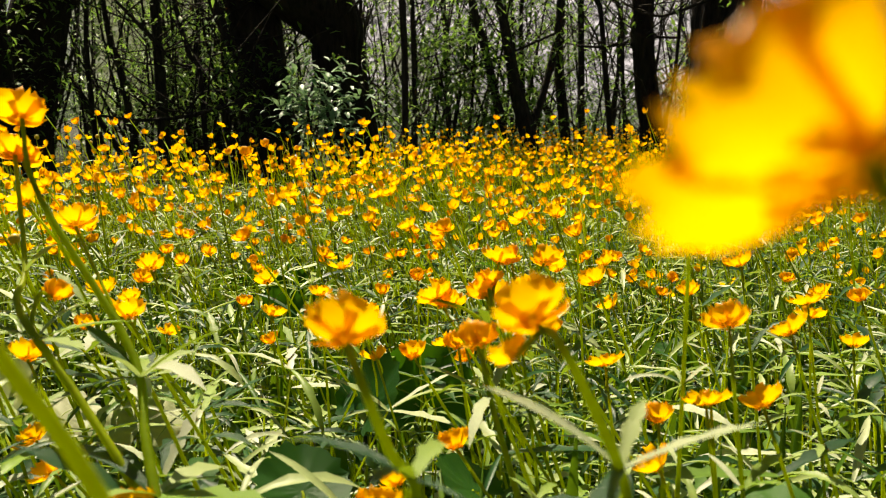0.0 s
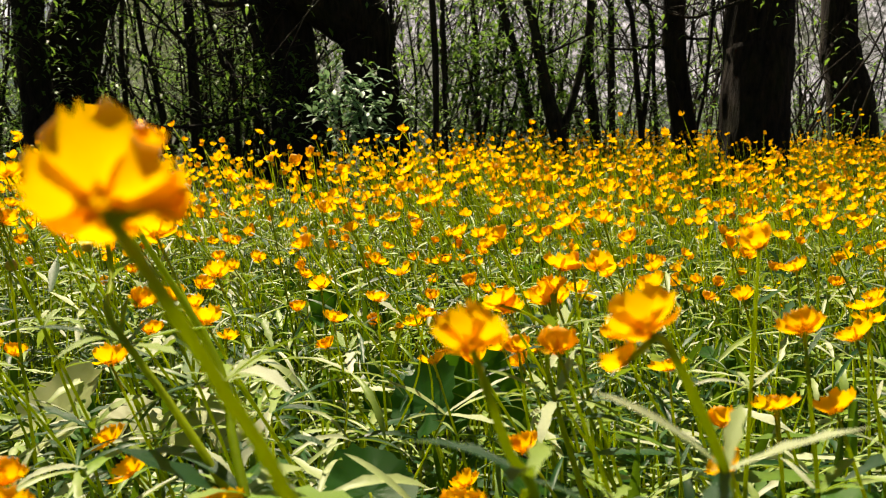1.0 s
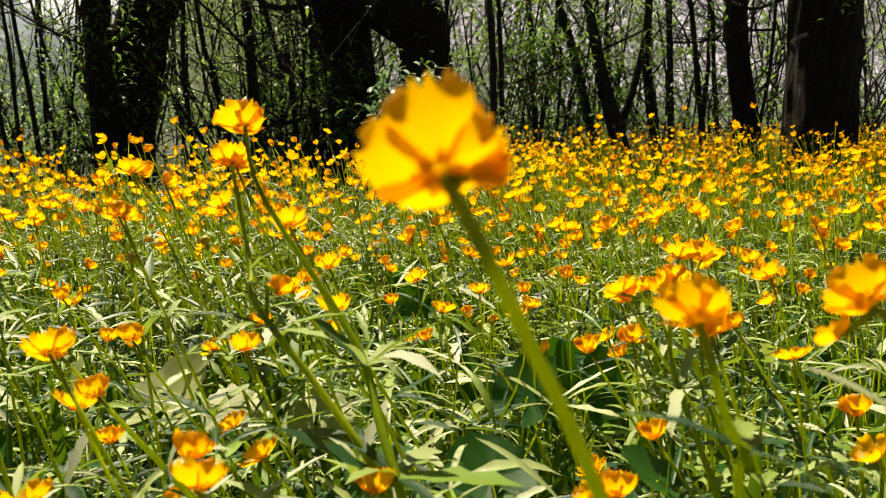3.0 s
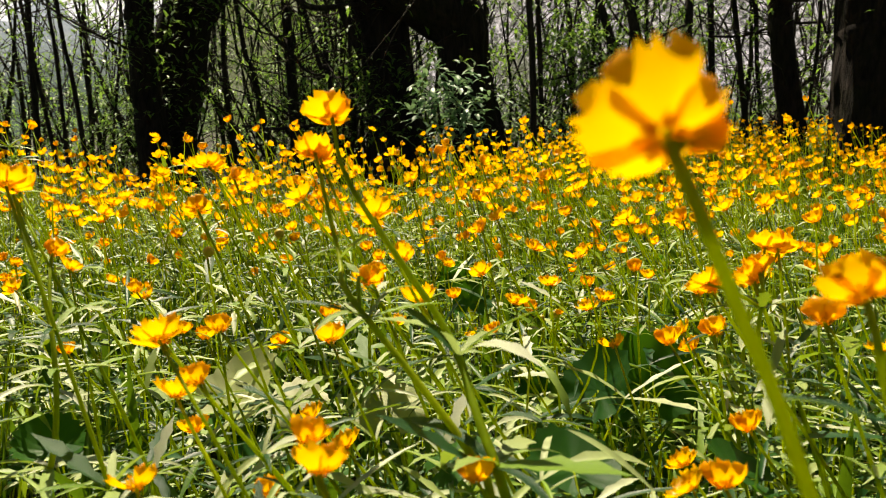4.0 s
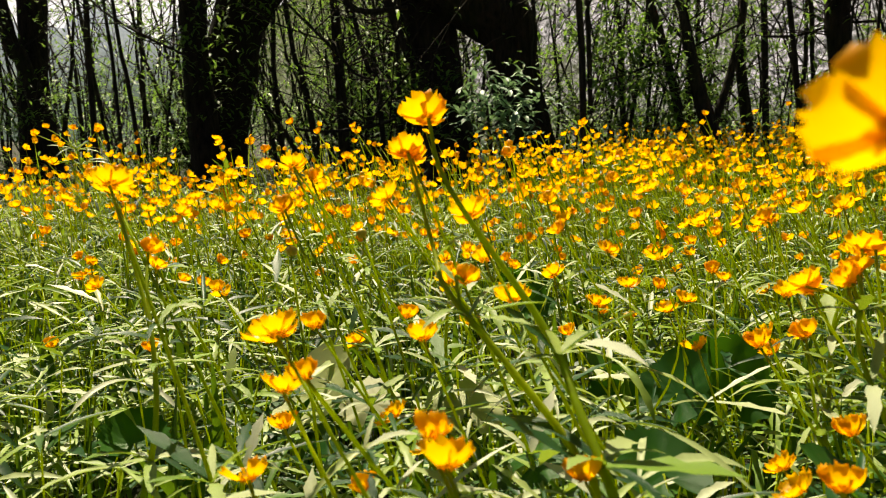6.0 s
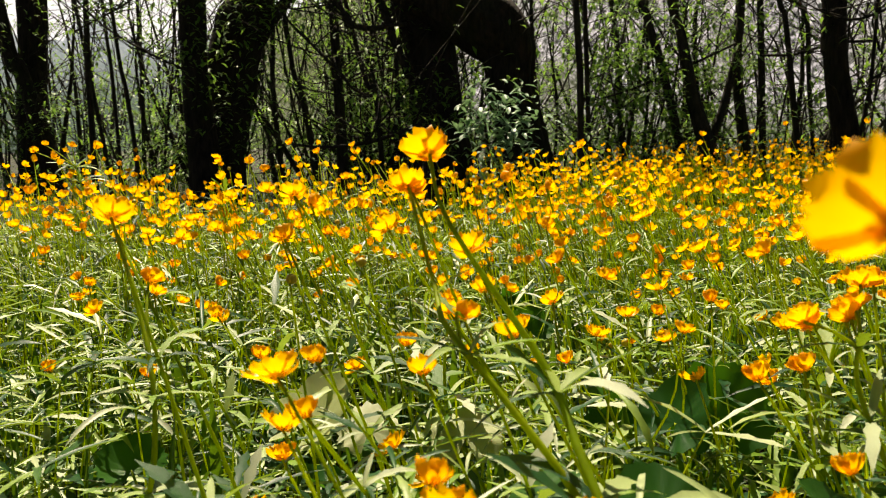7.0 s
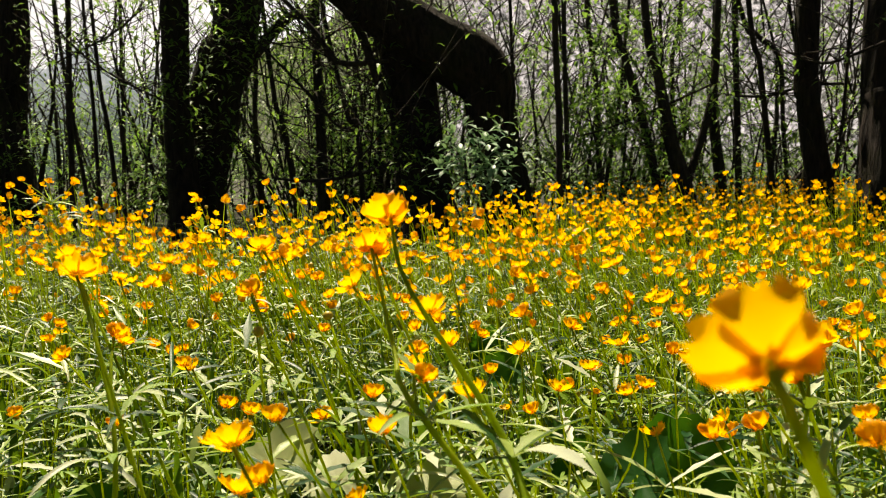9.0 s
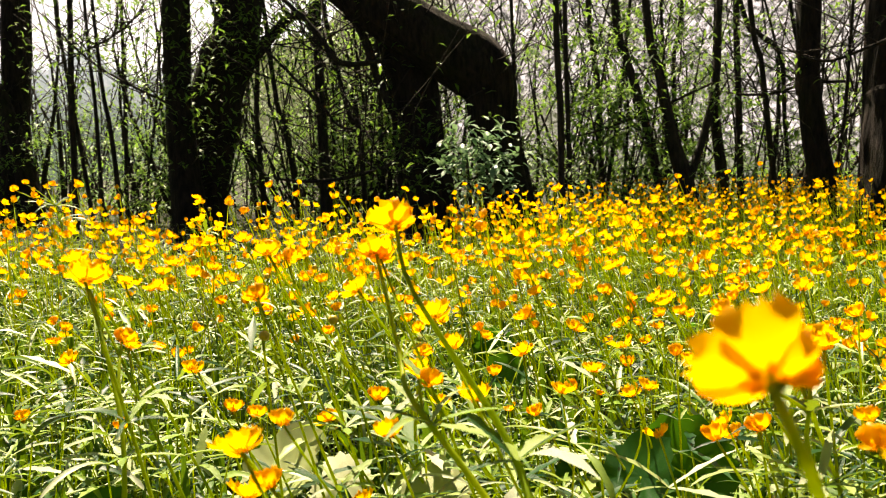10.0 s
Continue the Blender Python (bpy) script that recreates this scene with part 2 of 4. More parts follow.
def haze():
    """Bright hazy sky low over the land."""
    k = Mat("hazy_sky")
    em = k.node("ShaderNodeEmission", Strength=0.54)
    k.link(k.ramp(k.noise(0.05, 3.0, 0.5, k.coord()), [(0.3, (0.72, 0.76, 0.84)), (0.7, (0.95, 0.95, 0.97))]), em.inputs["Color"])
    k.link(em.outputs[0], k.out.inputs["Surface"])
    V, F, n = [], [], 41
    for i in range(n):
        a = math.radians(-60 + 120 * i / (n - 1))
        V += [(70 * math.sin(a), 70 * math.cos(a), -0.5), (70 * math.sin(a), 70 * math.cos(a), 34)]
    F = [(2 * i, 2 * i + 2, 2 * i + 3, 2 * i + 1) for i in range(n - 1)]
    store("haze", V, F, [k.m])
    tagged(new("backdrop", shared("haze")), "bright pale hazy sky beyond the wood", "backdrop", kind="structure")


ground()
distance()
haze()

# ---- pieces of the meadow plants ----
rnd = random.Random(7)


def petal_piece(key, rise, rows, cols, length=0.0120, width=0.0118):
    """A broad petal that starts at the flower's middle and bends up towards its rim."""
    V, F = [], []
    r, z = 0.0012, 0.0
    wave = rnd.uniform(0, 6)
    for j in range(rows + 1):
        v = j / rows
        if j:
            a = math.radians(6 + (rise - 6) * v**0.8)
            r += math.cos(a) * length / rows
            z += math.sin(a) * length / rows
        w = width * 0.5 * (0.22 + 0.78 * math.sin(min(1.0, v * 1.25) * math.pi / 2)) * math.sqrt(1 - 0.75 * (max(0, v - 0.7) / 0.3) ** 2)
        for i in range(cols + 1):
            u = 2 * i / cols - 1
            lift = 0.0022 * u * u * (0.3 + v) + 0.0005 * math.sin(5 * u + wave) * v
            notch = (0.0013 * math.sin(8.7 * u + 2.1 * wave) + 0.0005 * math.sin(19 * u + wave) - 0.0006) * (v > 0.95)
            a = math.radians(rise * v)
            V.append((u * w, r - lift * math.sin(a) + notch * math.cos(a), z + lift * math.cos(a) + notch * math.sin(a)))
    for j in range(rows):
        for i in range(cols):
            b = j * (cols + 1) + i
            F.append((b, b + 1, b + cols + 2, b + cols + 1))
    store(key, V, F, [PETAL])


for n, rise in enumerate((36, 54, 70, 92)):
    petal_piece(f"petal_{n}", rise, 5, 6)
    petal_piece(f"petal_{n}_far", rise, 2, 2)


def heart_piece(key, stamens):
    """The flower's middle: a knob of carpels, a ring of stamens, five sepals below."""
    V, F, M = [], [], []
    rings, sides = (3, 7) if stamens > 9 else (1, 4)
    for j in range(rings + 1):
        a = math.radians(90 * j / (rings * 1.1))
        for i in range(sides):
            b = 2 * math.pi * i / sides
            V.append((0.0022 * math.cos(a) * math.cos(b), 0.0022 * math.cos(a) * math.sin(b), 0.0003 + 0.0030 * math.sin(a)))
    for j in range(rings):
        for i in range(sides):
            k, b = j * sides, (i + 1) % sides
            F.append((k + i, k + b, k + sides + b, k + sides + i))
            M.append(1)
    for s in range(stamens):
        b = 2 * math.pi * (s + rnd.uniform(-0.3, 0.3)) / stamens
        out, up = rnd.uniform(0.0034, 0.0052), rnd.uniform(0.0028, 0.0056)
        c, d = Vector((math.cos(b), math.sin(b), 0)), Vector((-math.sin(b), math.cos(b), 0))
        n = len(V)
        foot, tip = c * 0.0020 + Vector((0, 0, 0.0006)), c * out + Vector((0, 0, up))
        V += [tuple(foot - d * 0.0002), tuple(foot + d * 0.0002), tuple(tip + d * 0.0005), tuple(tip - d * 0.0005)]
        F.append((n, n + 1, n + 2, n + 3))
        M.append(0)
    for s in range(5):
        b = 2 * math.pi * (s + 0.5) / 5
        c, d = Vector((math.cos(b), math.sin(b), 0)), Vector((-math.sin(b), math.cos(b), 0))
        n = len(V)
        V += [tuple(c * 0.0008), tuple(c * 0.0026 + d * 0.0012 - Vector((0, 0, 0.0002))), tuple(c * 0.0042 + Vector((0, 0, 0.0006))), tuple(c * 0.0026 - d * 0.0012 - Vector((0, 0, 0.0002)))]
        F.append((n, n + 1, n + 2, n + 3))
        M.append(1)
    store(key, V, F, [STAMEN, CARPEL], M)


heart_piece("heart", 26)
heart_piece("heart_far", 5)


def bud_piece(key):
    V, F, M = [], [], []
    for j in range(7):
        a = math.pi * j / 6
        for i in range(8):
            b = 2 * math.pi * i / 8
            r = 0.0040 * math.sin(a) * (1 + 0.08 * math.cos(5 * b)) + 0.0001
            V.append((r * math.cos(b), r * math.sin(b), 0.0036 - 0.0040 * math.cos(a)))
    for j in range(6):
        for i in range(8):
            F.append((j * 8 + i, j * 8 + (i + 1) % 8, (j + 1) * 8 + (i + 1) % 8, (j + 1) * 8 + i))
            M.append(1 if j < 3 else 0)
    store(key, V, F, [BUD, BUD], M)


bud_piece("bud")


def blade_piece(key, rows, arch, width, teeth, fold, mat, twist=0.0):
    """A narrow leaf of length 1 along y, folded along its midrib and arching down."""
    V, F = [], []
    y, z = 0.0, 0.0
    for j in range(rows + 1):
        v = j / rows
        if j:
            a = math.radians(12 - arch * v)
            y += math.cos(a) / rows
            z += math.sin(a) / rows
        w = width * (0.16 + 0.84 * math.sin(math.pi * min(1, v * 0.93 + 0.04)) ** 0.8) * (1 + (teeth if j % 2 else -teeth) * (0.15 < v < 0.95))
        if j == rows:
            w = width * 0.03
        t = twist * v
        for u in (-1, 0, 1):
            V.append((u * w * math.cos(t), y, z + abs(u) * fold * w + u * w * math.sin(t)))
    for j in range(rows):
        for i in range(2):
            b = j * 3 + i
            F.append((b, b + 1, b + 4, b + 3))
    store(key, V, F, [mat])


for n, (arch, width, teeth, fold, twist) in enumerate(((22, 0.060, 0.0, 0.4, 0.2), (40, 0.080, 0.22, 0.28, -0.3), (60, 0.045, 0.0, 0.5, 0.5), (12, 0.095, 0.30, 0.2, 0.1), (65, 0.068, 0.18, 0.3, -0.5))):
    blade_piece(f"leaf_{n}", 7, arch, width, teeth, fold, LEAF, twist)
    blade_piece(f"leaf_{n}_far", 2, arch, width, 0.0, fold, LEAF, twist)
    blade_piece(f"grass_{n}", 6, arch * 0.9 - 40, 0.022, 0.0, 0.5, GRASS, twist * 3)


blade_piece("low_leaf", 3, 40, 0.14, 0.0, 0.25, ROUND, 0.2)


def round_piece(key, cup, lobes):
    """A kidney-shaped basal leaf with a scalloped rim; its stalk's end is at the origin."""
    V, F, n = [(0, 0, 0)], [], 34
    for k in range(1, 5):
        for i in range(n + 1):
            a = math.radians(-158 + 316 * i / n)
            rim = 1 + (0.07 * math.cos(lobes * a) if k == 4 else 0) + 0.06 * math.cos(3 * a)
            r = k / 4 * rim * (0.88 + 0.12 * math.cos(a))
            z = cup * (k / 4) ** 2 + 0.05 * math.cos(5 * a + cup * 9) * (k / 4) ** 2 + 0.02 * math.cos(11 * a) * k / 4
            V.append((r * math.sin(a) * 1.08, r * math.cos(a), z))
    for i in range(n):
        F.append((0, 1 + i, 2 + i))
    for k in range(3):
        for i in range(n):
            b = 1 + k * (n + 1) + i
            F.append((b, b + n + 1, b + n + 2, b + 1))
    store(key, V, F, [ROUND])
    # same blade in the painted-glare colour
    store(key + "_lit", V, F, [ROUND_LIT])


for n, (cup, lobes) in enumerate(((0.18, 17), (-0.12, 21), (0.38, 19))):
    round_piece(f"round_{n}", cup, lobes)

# ---- buttercups ----
KINDS = []  # each: height of its first head, that head's place, pieces


def buttercup_kind(index, height, lean, heads, leafy=1.0, bud=False, opened=None, face=None, bloom=1.0, high=0.80):
    """Plans one buttercup: pieces of (name, key, far key, matrix, parent piece)."""
    pieces = []
    top = Vector((-math.tan(math.radians(lean)) * height, rnd.uniform(-0.1, 0.1) * height, height))
    mid = Vector((top.x * 0.42 + lean * 0.000175 * height, top.y * 0.4, height * 0.52))
    node_t = rnd.uniform(0.50, 0.66)
    line = [(0, 0, -0.01, 0.0014), (*mid, 0.0012), (*top, 0.0008)]
    P = curve_points(line, 21)
    node = P[int(node_t * 20), :3]
    V, F = tube(line, 9, 6)
    far = tube(line, 5, 3)
    spots = [(top, P[-1, :3] - P[-3, :3])]
    for h in range(1, heads):
        a = rnd.uniform(0, 2 * math.pi)
        reach = rnd.uniform(0.10, 0.22) * height
        end = Vector(node) + Vector((math.cos(a) * reach + (top.x - node[0]) * 0.6, math.sin(a) * reach, height * (1 - node_t) * rnd.uniform(0.55, 1.0)))
        knee = (Vector(node) + end) * 0.5 + Vector((math.cos(a), math.sin(a), 0)) * reach * 0.25
        arm = [(*node, 0.0011), (*knee, 0.0009), (*end, 0.0007)]
        for (W, G), (tv, tf) in (((V, F), tube(arm, 6, 5)), (far, tube(arm, 4, 3))):
            n = len(W)
            W += list(tv)
            G += [tuple(i + n for i in f) for f in tf]
        spots.append((end, end - knee))
    store(f"stalk_{index}", V, F, [STEM])
    store(f"stalk_{index}_far", *far, [STEM])
    pieces.append(("stem", f"stalk_{index}", f"stalk_{index}_far", np.eye(4), -1))
    for share, count, size in ((node_t, 6, 0.040), (high, 4, 0.026), (0.28, 2, 0.045)):
        count, size = round(count * leafy), size * (1.9 if leafy > 1.5 else 1.0)
        base = P[int(share * 20), :3]
        first = rnd.uniform(0, 6.3)
        for i in range(count):
            a = first + 2 * math.pi * (i + rnd.uniform(-0.25, 0.25)) / max(1, count)
            s = size * rnd.uniform(0.7, 1.25)
            n = rnd.randrange(5)
            m = shift_m(*base) @ turn_m("Z", a) @ turn_m("X", rnd.uniform(-0.05, 0.75)) @ size_m(s)
            pieces.append(("leaf", f"leaf_{n}", f"leaf_{n}_far", m, -1))
    for k, (place, way) in enumerate(spots):
        up = Vector(way).normalized() * 0.45 + (Vector((rnd.gauss(-0.18, 0.25), rnd.gauss(0.55, 0.28), 0.6)) if face is None else Vector(face))
        m = np.array(Matrix.Translation(place) @ up.to_track_quat("Z", "Y").to_matrix().to_4x4())
        if bud and k == 0 or (k and rnd.random() < 0.22):
            pieces.append(("bud", "bud", "bud", m, -1))
            continue
        rise = rnd.choice((0, 1, 1, 2, 2, 3)) if opened is None else opened
        flower = len(pieces)
        m = m @ turn_m("Z", rnd.uniform(0, 6.3)) @ size_m(bloom)
        pieces.append(("flower", "heart", "heart_far", m, -1))
        for i in range(5):
            if rnd.random() < 0.04:
                continue
            r = min(3, max(0, rise + rnd.choice((-1, 0, 0, 0, 1))))
            a = 2 * math.pi * i / 5 + rnd.uniform(-0.12, 0.12)
            pm = turn_m("Z", a) @ turn_m("X", rnd.gauss(0, 0.10)) @ turn_m("Y", rnd.gauss(0, 0.12)) @ size_m(rnd.uniform(0.88, 1.08)) @ shift_m(0, 0, 0.0003 * (i % 2))
            pieces.append(("petal", f"petal_{r}", f"petal_{r}_far", pm, flower))
    KINDS.append((height, tuple(top), heads, bud, pieces))


number = 0
for height in (0.22, 0.27, 0.32, 0.37, 0.43):
    for lean in (6, 17, 27):
        for heads in (1, 1, 2, 3):
            buttercup_kind(number, height, lean, heads)
            number += 1
    buttercup_kind(number, height, 12, 1, bud=True)
    number += 1

WIDE, TUFT = number, number + 1
buttercup_kind(WIDE, 0.43, 32, 1, opened=1, face=(-0.2, 0.9, 0.25), bloom=1.0)
buttercup_kind(TUFT, 0.43, 9, 3, leafy=1.7, high=0.86)
BUILT = {}
LABELS = {
    1: "single yellow buttercup on a slender leaning green stem",
    2: "branched buttercup with two glossy yellow flowers",
    3: "branched buttercup with three glossy yellow flowers",
}


def plant_matrix(kind, x, y, z, turn):
    """The pose that puts the first head of that kind at x, y, z, with its foot on the ground."""
    height, top, *_ = KINDS[kind]
    s = z / height
    off = Matrix.Rotation(turn, 3, "Z") @ Vector(top) * s
    return Matrix.Translation((x - off.x, y - off.y, 0)) @ Matrix.Rotation(turn, 4, "Z") @ Matrix.Diagonal((s, s, s, 1))


def buttercup(kind, m):
    if kind in BUILT:
        s = 1 / BUILT[kind].scale.x
        return copy_thing(BUILT[kind], m @ Matrix.Diagonal((s, s, s, 1)))
    height, top, heads, bud, pieces = KINDS[kind]
    label = "closed yellow-green buttercup bud on a thin stem" if bud else LABELS[heads]
    ob = tagged(new("buttercup"), label, "flower", "buttercups in the meadow")
    made = []
    for name, key, far, pm, parent in pieces:
        made.append(part(name, shared(key), ob if parent < 0 else made[parent], pm))
    ob.matrix_basis = m
    BUILT[kind] = ob
    return ob


def pick(z, lean, heads, bud=False):
    """The kind nearest to a height, a lean and a number of heads."""
    best = [(abs(k[0] - z) * 10 + abs(math.degrees(math.atan2(-k[1][0], k[0])) - lean) * 0.03 + rnd.random() * 0.15, i)
            for i, k in enumerate(KINDS[:number]) if k[2] == heads and k[3] == bud]
    return min(best)[1]


def head(x, y, z, lean=15, turn=0, heads=1, bud=False):
    """A buttercup whose first head is at x, y, z; it leans towards -x, turned by so many degrees."""
    kind = pick(z, lean, heads, bud)
    buttercup(kind, plant_matrix(kind, x, y, z, math.radians(turn)))


def meadow_edge(x):
    """How far back the buttercups stand at that x."""
    return 2.1 + 3.6 / (1 + math.exp(-(x + 0.15) * 4.5)) + 2.6 / (1 + math.exp(-(x - 1.3) * 4.0))


head(-0.041, 0.670, 0.250, 22, 34)
head(0.012, 0.764, 0.241, 22, 12, bud=True)
head(-0.245, 0.556, 0.335, 27, -27, bud=True)
head(-0.187, 0.554, 0.350, 17, 25, bud=True)
head(-0.161, 0.321, 0.337, 27, 35)
head(-0.758, 1.485, 0.408, 22, -11)
head(-0.521, 1.635, 0.427, 27, 34)
head(-0.541, 1.328, 0.435, 27, 15)
head(-0.196, 0.927, 0.269, 22, -6)
head(-0.077, 0.850, 0.198, 22, 31)
head(-0.004, 0.843, 0.217, 27, -34, bud=True)
head(0.140, 0.494, 0.354, 6, -15)
head(0.211, 0.330, 0.359, 6, 3)
head(0.224, 0.385, 0.306, 6, -1)
head(-0.195, 1.280, 0.234, 27, 14)
head(-0.140, 1.315, 0.234, 27, 15)
head(-0.065, 0.429, 0.332, 27, -23)
head(0.053, 0.577, 0.267, 17, -18)
head(0.082, 0.511, 0.288, 27, -8)
head(0.031, 0.884, 0.353, 27, 20)
head(-0.080, 1.570, 0.311, 27, 18)
head(0.613, 2.871, 0.471, 22, 9)
head(-0.389, 1.215, 0.339, 27, -32)
head(0.065, 1.411, 0.327, 27, -15)
head(-0.123, 1.379, 0.227, 27, 34)
head(-0.115, 0.422, 0.311, 17, -8)
head(0.111, 0.319, 0.352, 17, 1)
head(-1.435, 2.101, 0.431, 17, -27)
head(-0.386, 0.591, 0.247, 27, 26)
head(-0.484, 0.922, 0.332, 17, 9)
head(-0.233, 0.519, 0.374, 17, 17)
head(-0.366, 0.808, 0.387, 22, -33)
head(-0.236, 0.548, 0.402, 27, 19)
head(-0.089, 0.427, 0.380, 27, -20)
head(-0.267, 0.669, 0.384, 17, -30)
head(-0.174, 0.410, 0.319, 27, 7)
head(-0.148, 0.325, 0.318, 27, 29)
head(-0.162, 0.331, 0.309, 22, -31)
head(-0.077, 0.253, 0.323, 27, -35)
head(-0.068, 0.239, 0.319, 17, -22)
head(-0.166, 0.298, 0.281, 17, -10)
head(-0.139, 0.380, 0.238, 27, 2)
head(-0.024, 0.320, 0.280, 27, -16)
head(-0.098, 0.555, 0.333, 17, 8)
head(-0.329, 0.603, 0.297, 27, 11)
head(-0.792, 1.285, 0.198, 22, 13)
head(0.123, 0.659, 0.242, 22, 23)
head(0.099, 0.471, 0.331, 27, -22)
head(0.205, 0.728, 0.305, 17, 20)
head(0.124, 0.478, 0.336, 12, 3)
head(0.077, 0.414, 0.249, 27, -2)
head(0.069, 0.347, 0.268, 27, 35)
head(0.075, 0.311, 0.286, 27, -34)
head(0.107, 0.406, 0.273, 22, 5)
head(0.200, 0.618, 0.353, 6, 13)
head(0.212, 0.811, 0.344, 12, -28)
head(0.071, 0.703, 0.345, 27, 24)
head(0.101, 0.597, 0.357, 17, 10)
head(0.038, 1.118, 0.347, 27, 27)
head(-0.134, 1.794, 0.276, 17, -28)
head(0.110, 0.515, 0.294, 6, 12)
head(-0.474, 0.979, 0.287, 27, 23)
head(-0.885, 1.443, 0.218, 27, 5)
head(-0.679, 0.914, 0.239, 22, 11)
head(-0.214, 0.453, 0.241, 22, 5)
head(-0.117, 0.524, 0.323, 27, -2)
head(-0.043, 1.480, 0.426, 27, 13)
head(-0.458, 2.074, 0.410, 17, -32)
head(-0.502, 1.357, 0.418, 22, 4)
head(-0.223, 1.643, 0.273, 22, -1)
head(0.024, 0.872, 0.328, 22, 6)
head(0.281, 0.428, 0.330, 12, 20)
head(0.233, 0.404, 0.300, 6, -22)
head(0.234, 0.345, 0.320, 17, 7)
head(0.195, 0.356, 0.287, 12, 21)
head(0.107, 0.559, 0.311, 12, -25)
head(0.134, 0.522, 0.326, 17, -8)
head(0.165, 0.484, 0.313, 22, -1)
head(0.286, 0.615, 0.310, 12, -20)
head(0.210, 0.383, 0.385, 6, 32)
head(0.198, 0.528, 0.335, 12, 5)
head(0.320, 0.603, 0.335, 12, 0)
head(0.108, 1.016, 0.300, 17, -25)
head(-0.168, 0.610, 0.276, 27, -19)
head(-0.226, 0.657, 0.240, 27, 2)
head(-0.151, 0.494, 0.236, 27, 24)
head(-0.113, 0.438, 0.241, 27, 18)
head(0.460, 2.602, 0.446, 17, 18)
head(-0.332, 0.468, 0.391, 27, -31)
head(-0.423, 0.595, 0.388, 27, -16)
head(-0.374, 0.584, 0.319, 22, -35)
head(-0.491, 0.676, 0.281, 27, 30)
head(-0.146, 0.289, 0.348, 27, -7)
head(-0.132, 0.605, 0.299, 17, 23)
head(-0.156, 0.510, 0.382, 27, 34)
head(-0.125, 0.449, 0.411, 17, 1)
head(-0.261, 0.613, 0.396, 17, -4)
head(-0.255, 0.568, 0.367, 17, -31)
head(-0.353, 0.663, 0.279, 22, 20)
head(-0.222, 1.444, 0.188, 17, -34)
head(0.091, 0.889, 0.316, 27, -20)
head(0.281, 1.234, 0.315, 12, 29)
head(0.232, 1.977, 0.439, 17, -5)
head(-0.042, 1.549, 0.423, 17, 32)
head(-1.161, 1.696, 0.427, 27, -29)
head(0.153, 0.846, 0.253, 22, 12)
head(0.302, 1.963, 0.330, 17, -18)
head(-0.002, 0.951, 0.362, 17, -35)
head(0.297, 1.087, 0.219, 17, 29)
head(-0.298, 0.416, 0.399, 22, -25)
head(-0.754, 1.484, 0.270, 22, 35)
head(-0.585, 1.195, 0.278, 27, -30)
head(-0.351, 0.933, 0.353, 27, 13)
head(0.238, 1.608, 0.286, 12, 22)
head(0.131, 0.602, 0.270, 22, -15)
head(-0.541, 1.010, 0.211, 17, -5)
head(-0.753, 1.040, 0.220, 17, -21)
head(-0.313, 0.957, 0.300, 17, 29)
head(-0.292, 0.603, 0.263, 27, -27)
head(-0.553, 0.683, 0.218, 27, 14)
head(-0.268, 0.595, 0.261, 27, -22)
head(-0.088, 0.774, 0.257, 22, -9)
head(0.104, 0.596, 0.273, 12, 18)
head(0.212, 0.881, 0.249, 6, -1)
head(-0.213, 1.274, 0.277, 17, 15)
head(0.170, 1.110, 0.293, 17, 8)
head(0.242, 1.239, 0.279, 6, -10)
head(0.337, 1.416, 0.330, 6, 17)
head(0.121, 2.047, 0.273, 6, 13)
buttercup(WIDE, plant_matrix(WIDE, 0.1186, 0.0676, 0.4356, 0.1))
for x, y, z, turn in ((-1.27, 1.82, 0.39, -0.5), (-0.74, 1.46, 0.40, 0.2)):
    buttercup(TUFT, plant_matrix(TUFT, x, y, z, turn))
head(0.191, 0.457, 0.302, 12, 8)
head(0.213, 0.423, 0.282, 6, -12)
head(0.232, 0.628, 0.296, 12, 20)
head(0.337, 0.530, 0.323, 6, 5)
head(0.253, 0.761, 0.305, 17, 4)
head(-1.08, 1.74, 0.40, 6, 90, 2)
head(-0.66, 1.42, 0.40, 17, 0, 3)
head(-0.40, 1.25, 0.42, 17, -20, 2)
head(2.35, 5.1, 0.56, 6, 20, 3)
head(2.55, 5.4, 0.52, 17, 60, 3)
head(2.2, 4.8, 0.50, 6, 10, 3)
head(2.75, 5.6, 0.55, 6, -40, 3)
head(0.62, 2.9, 0.47, 6, 0, 2)


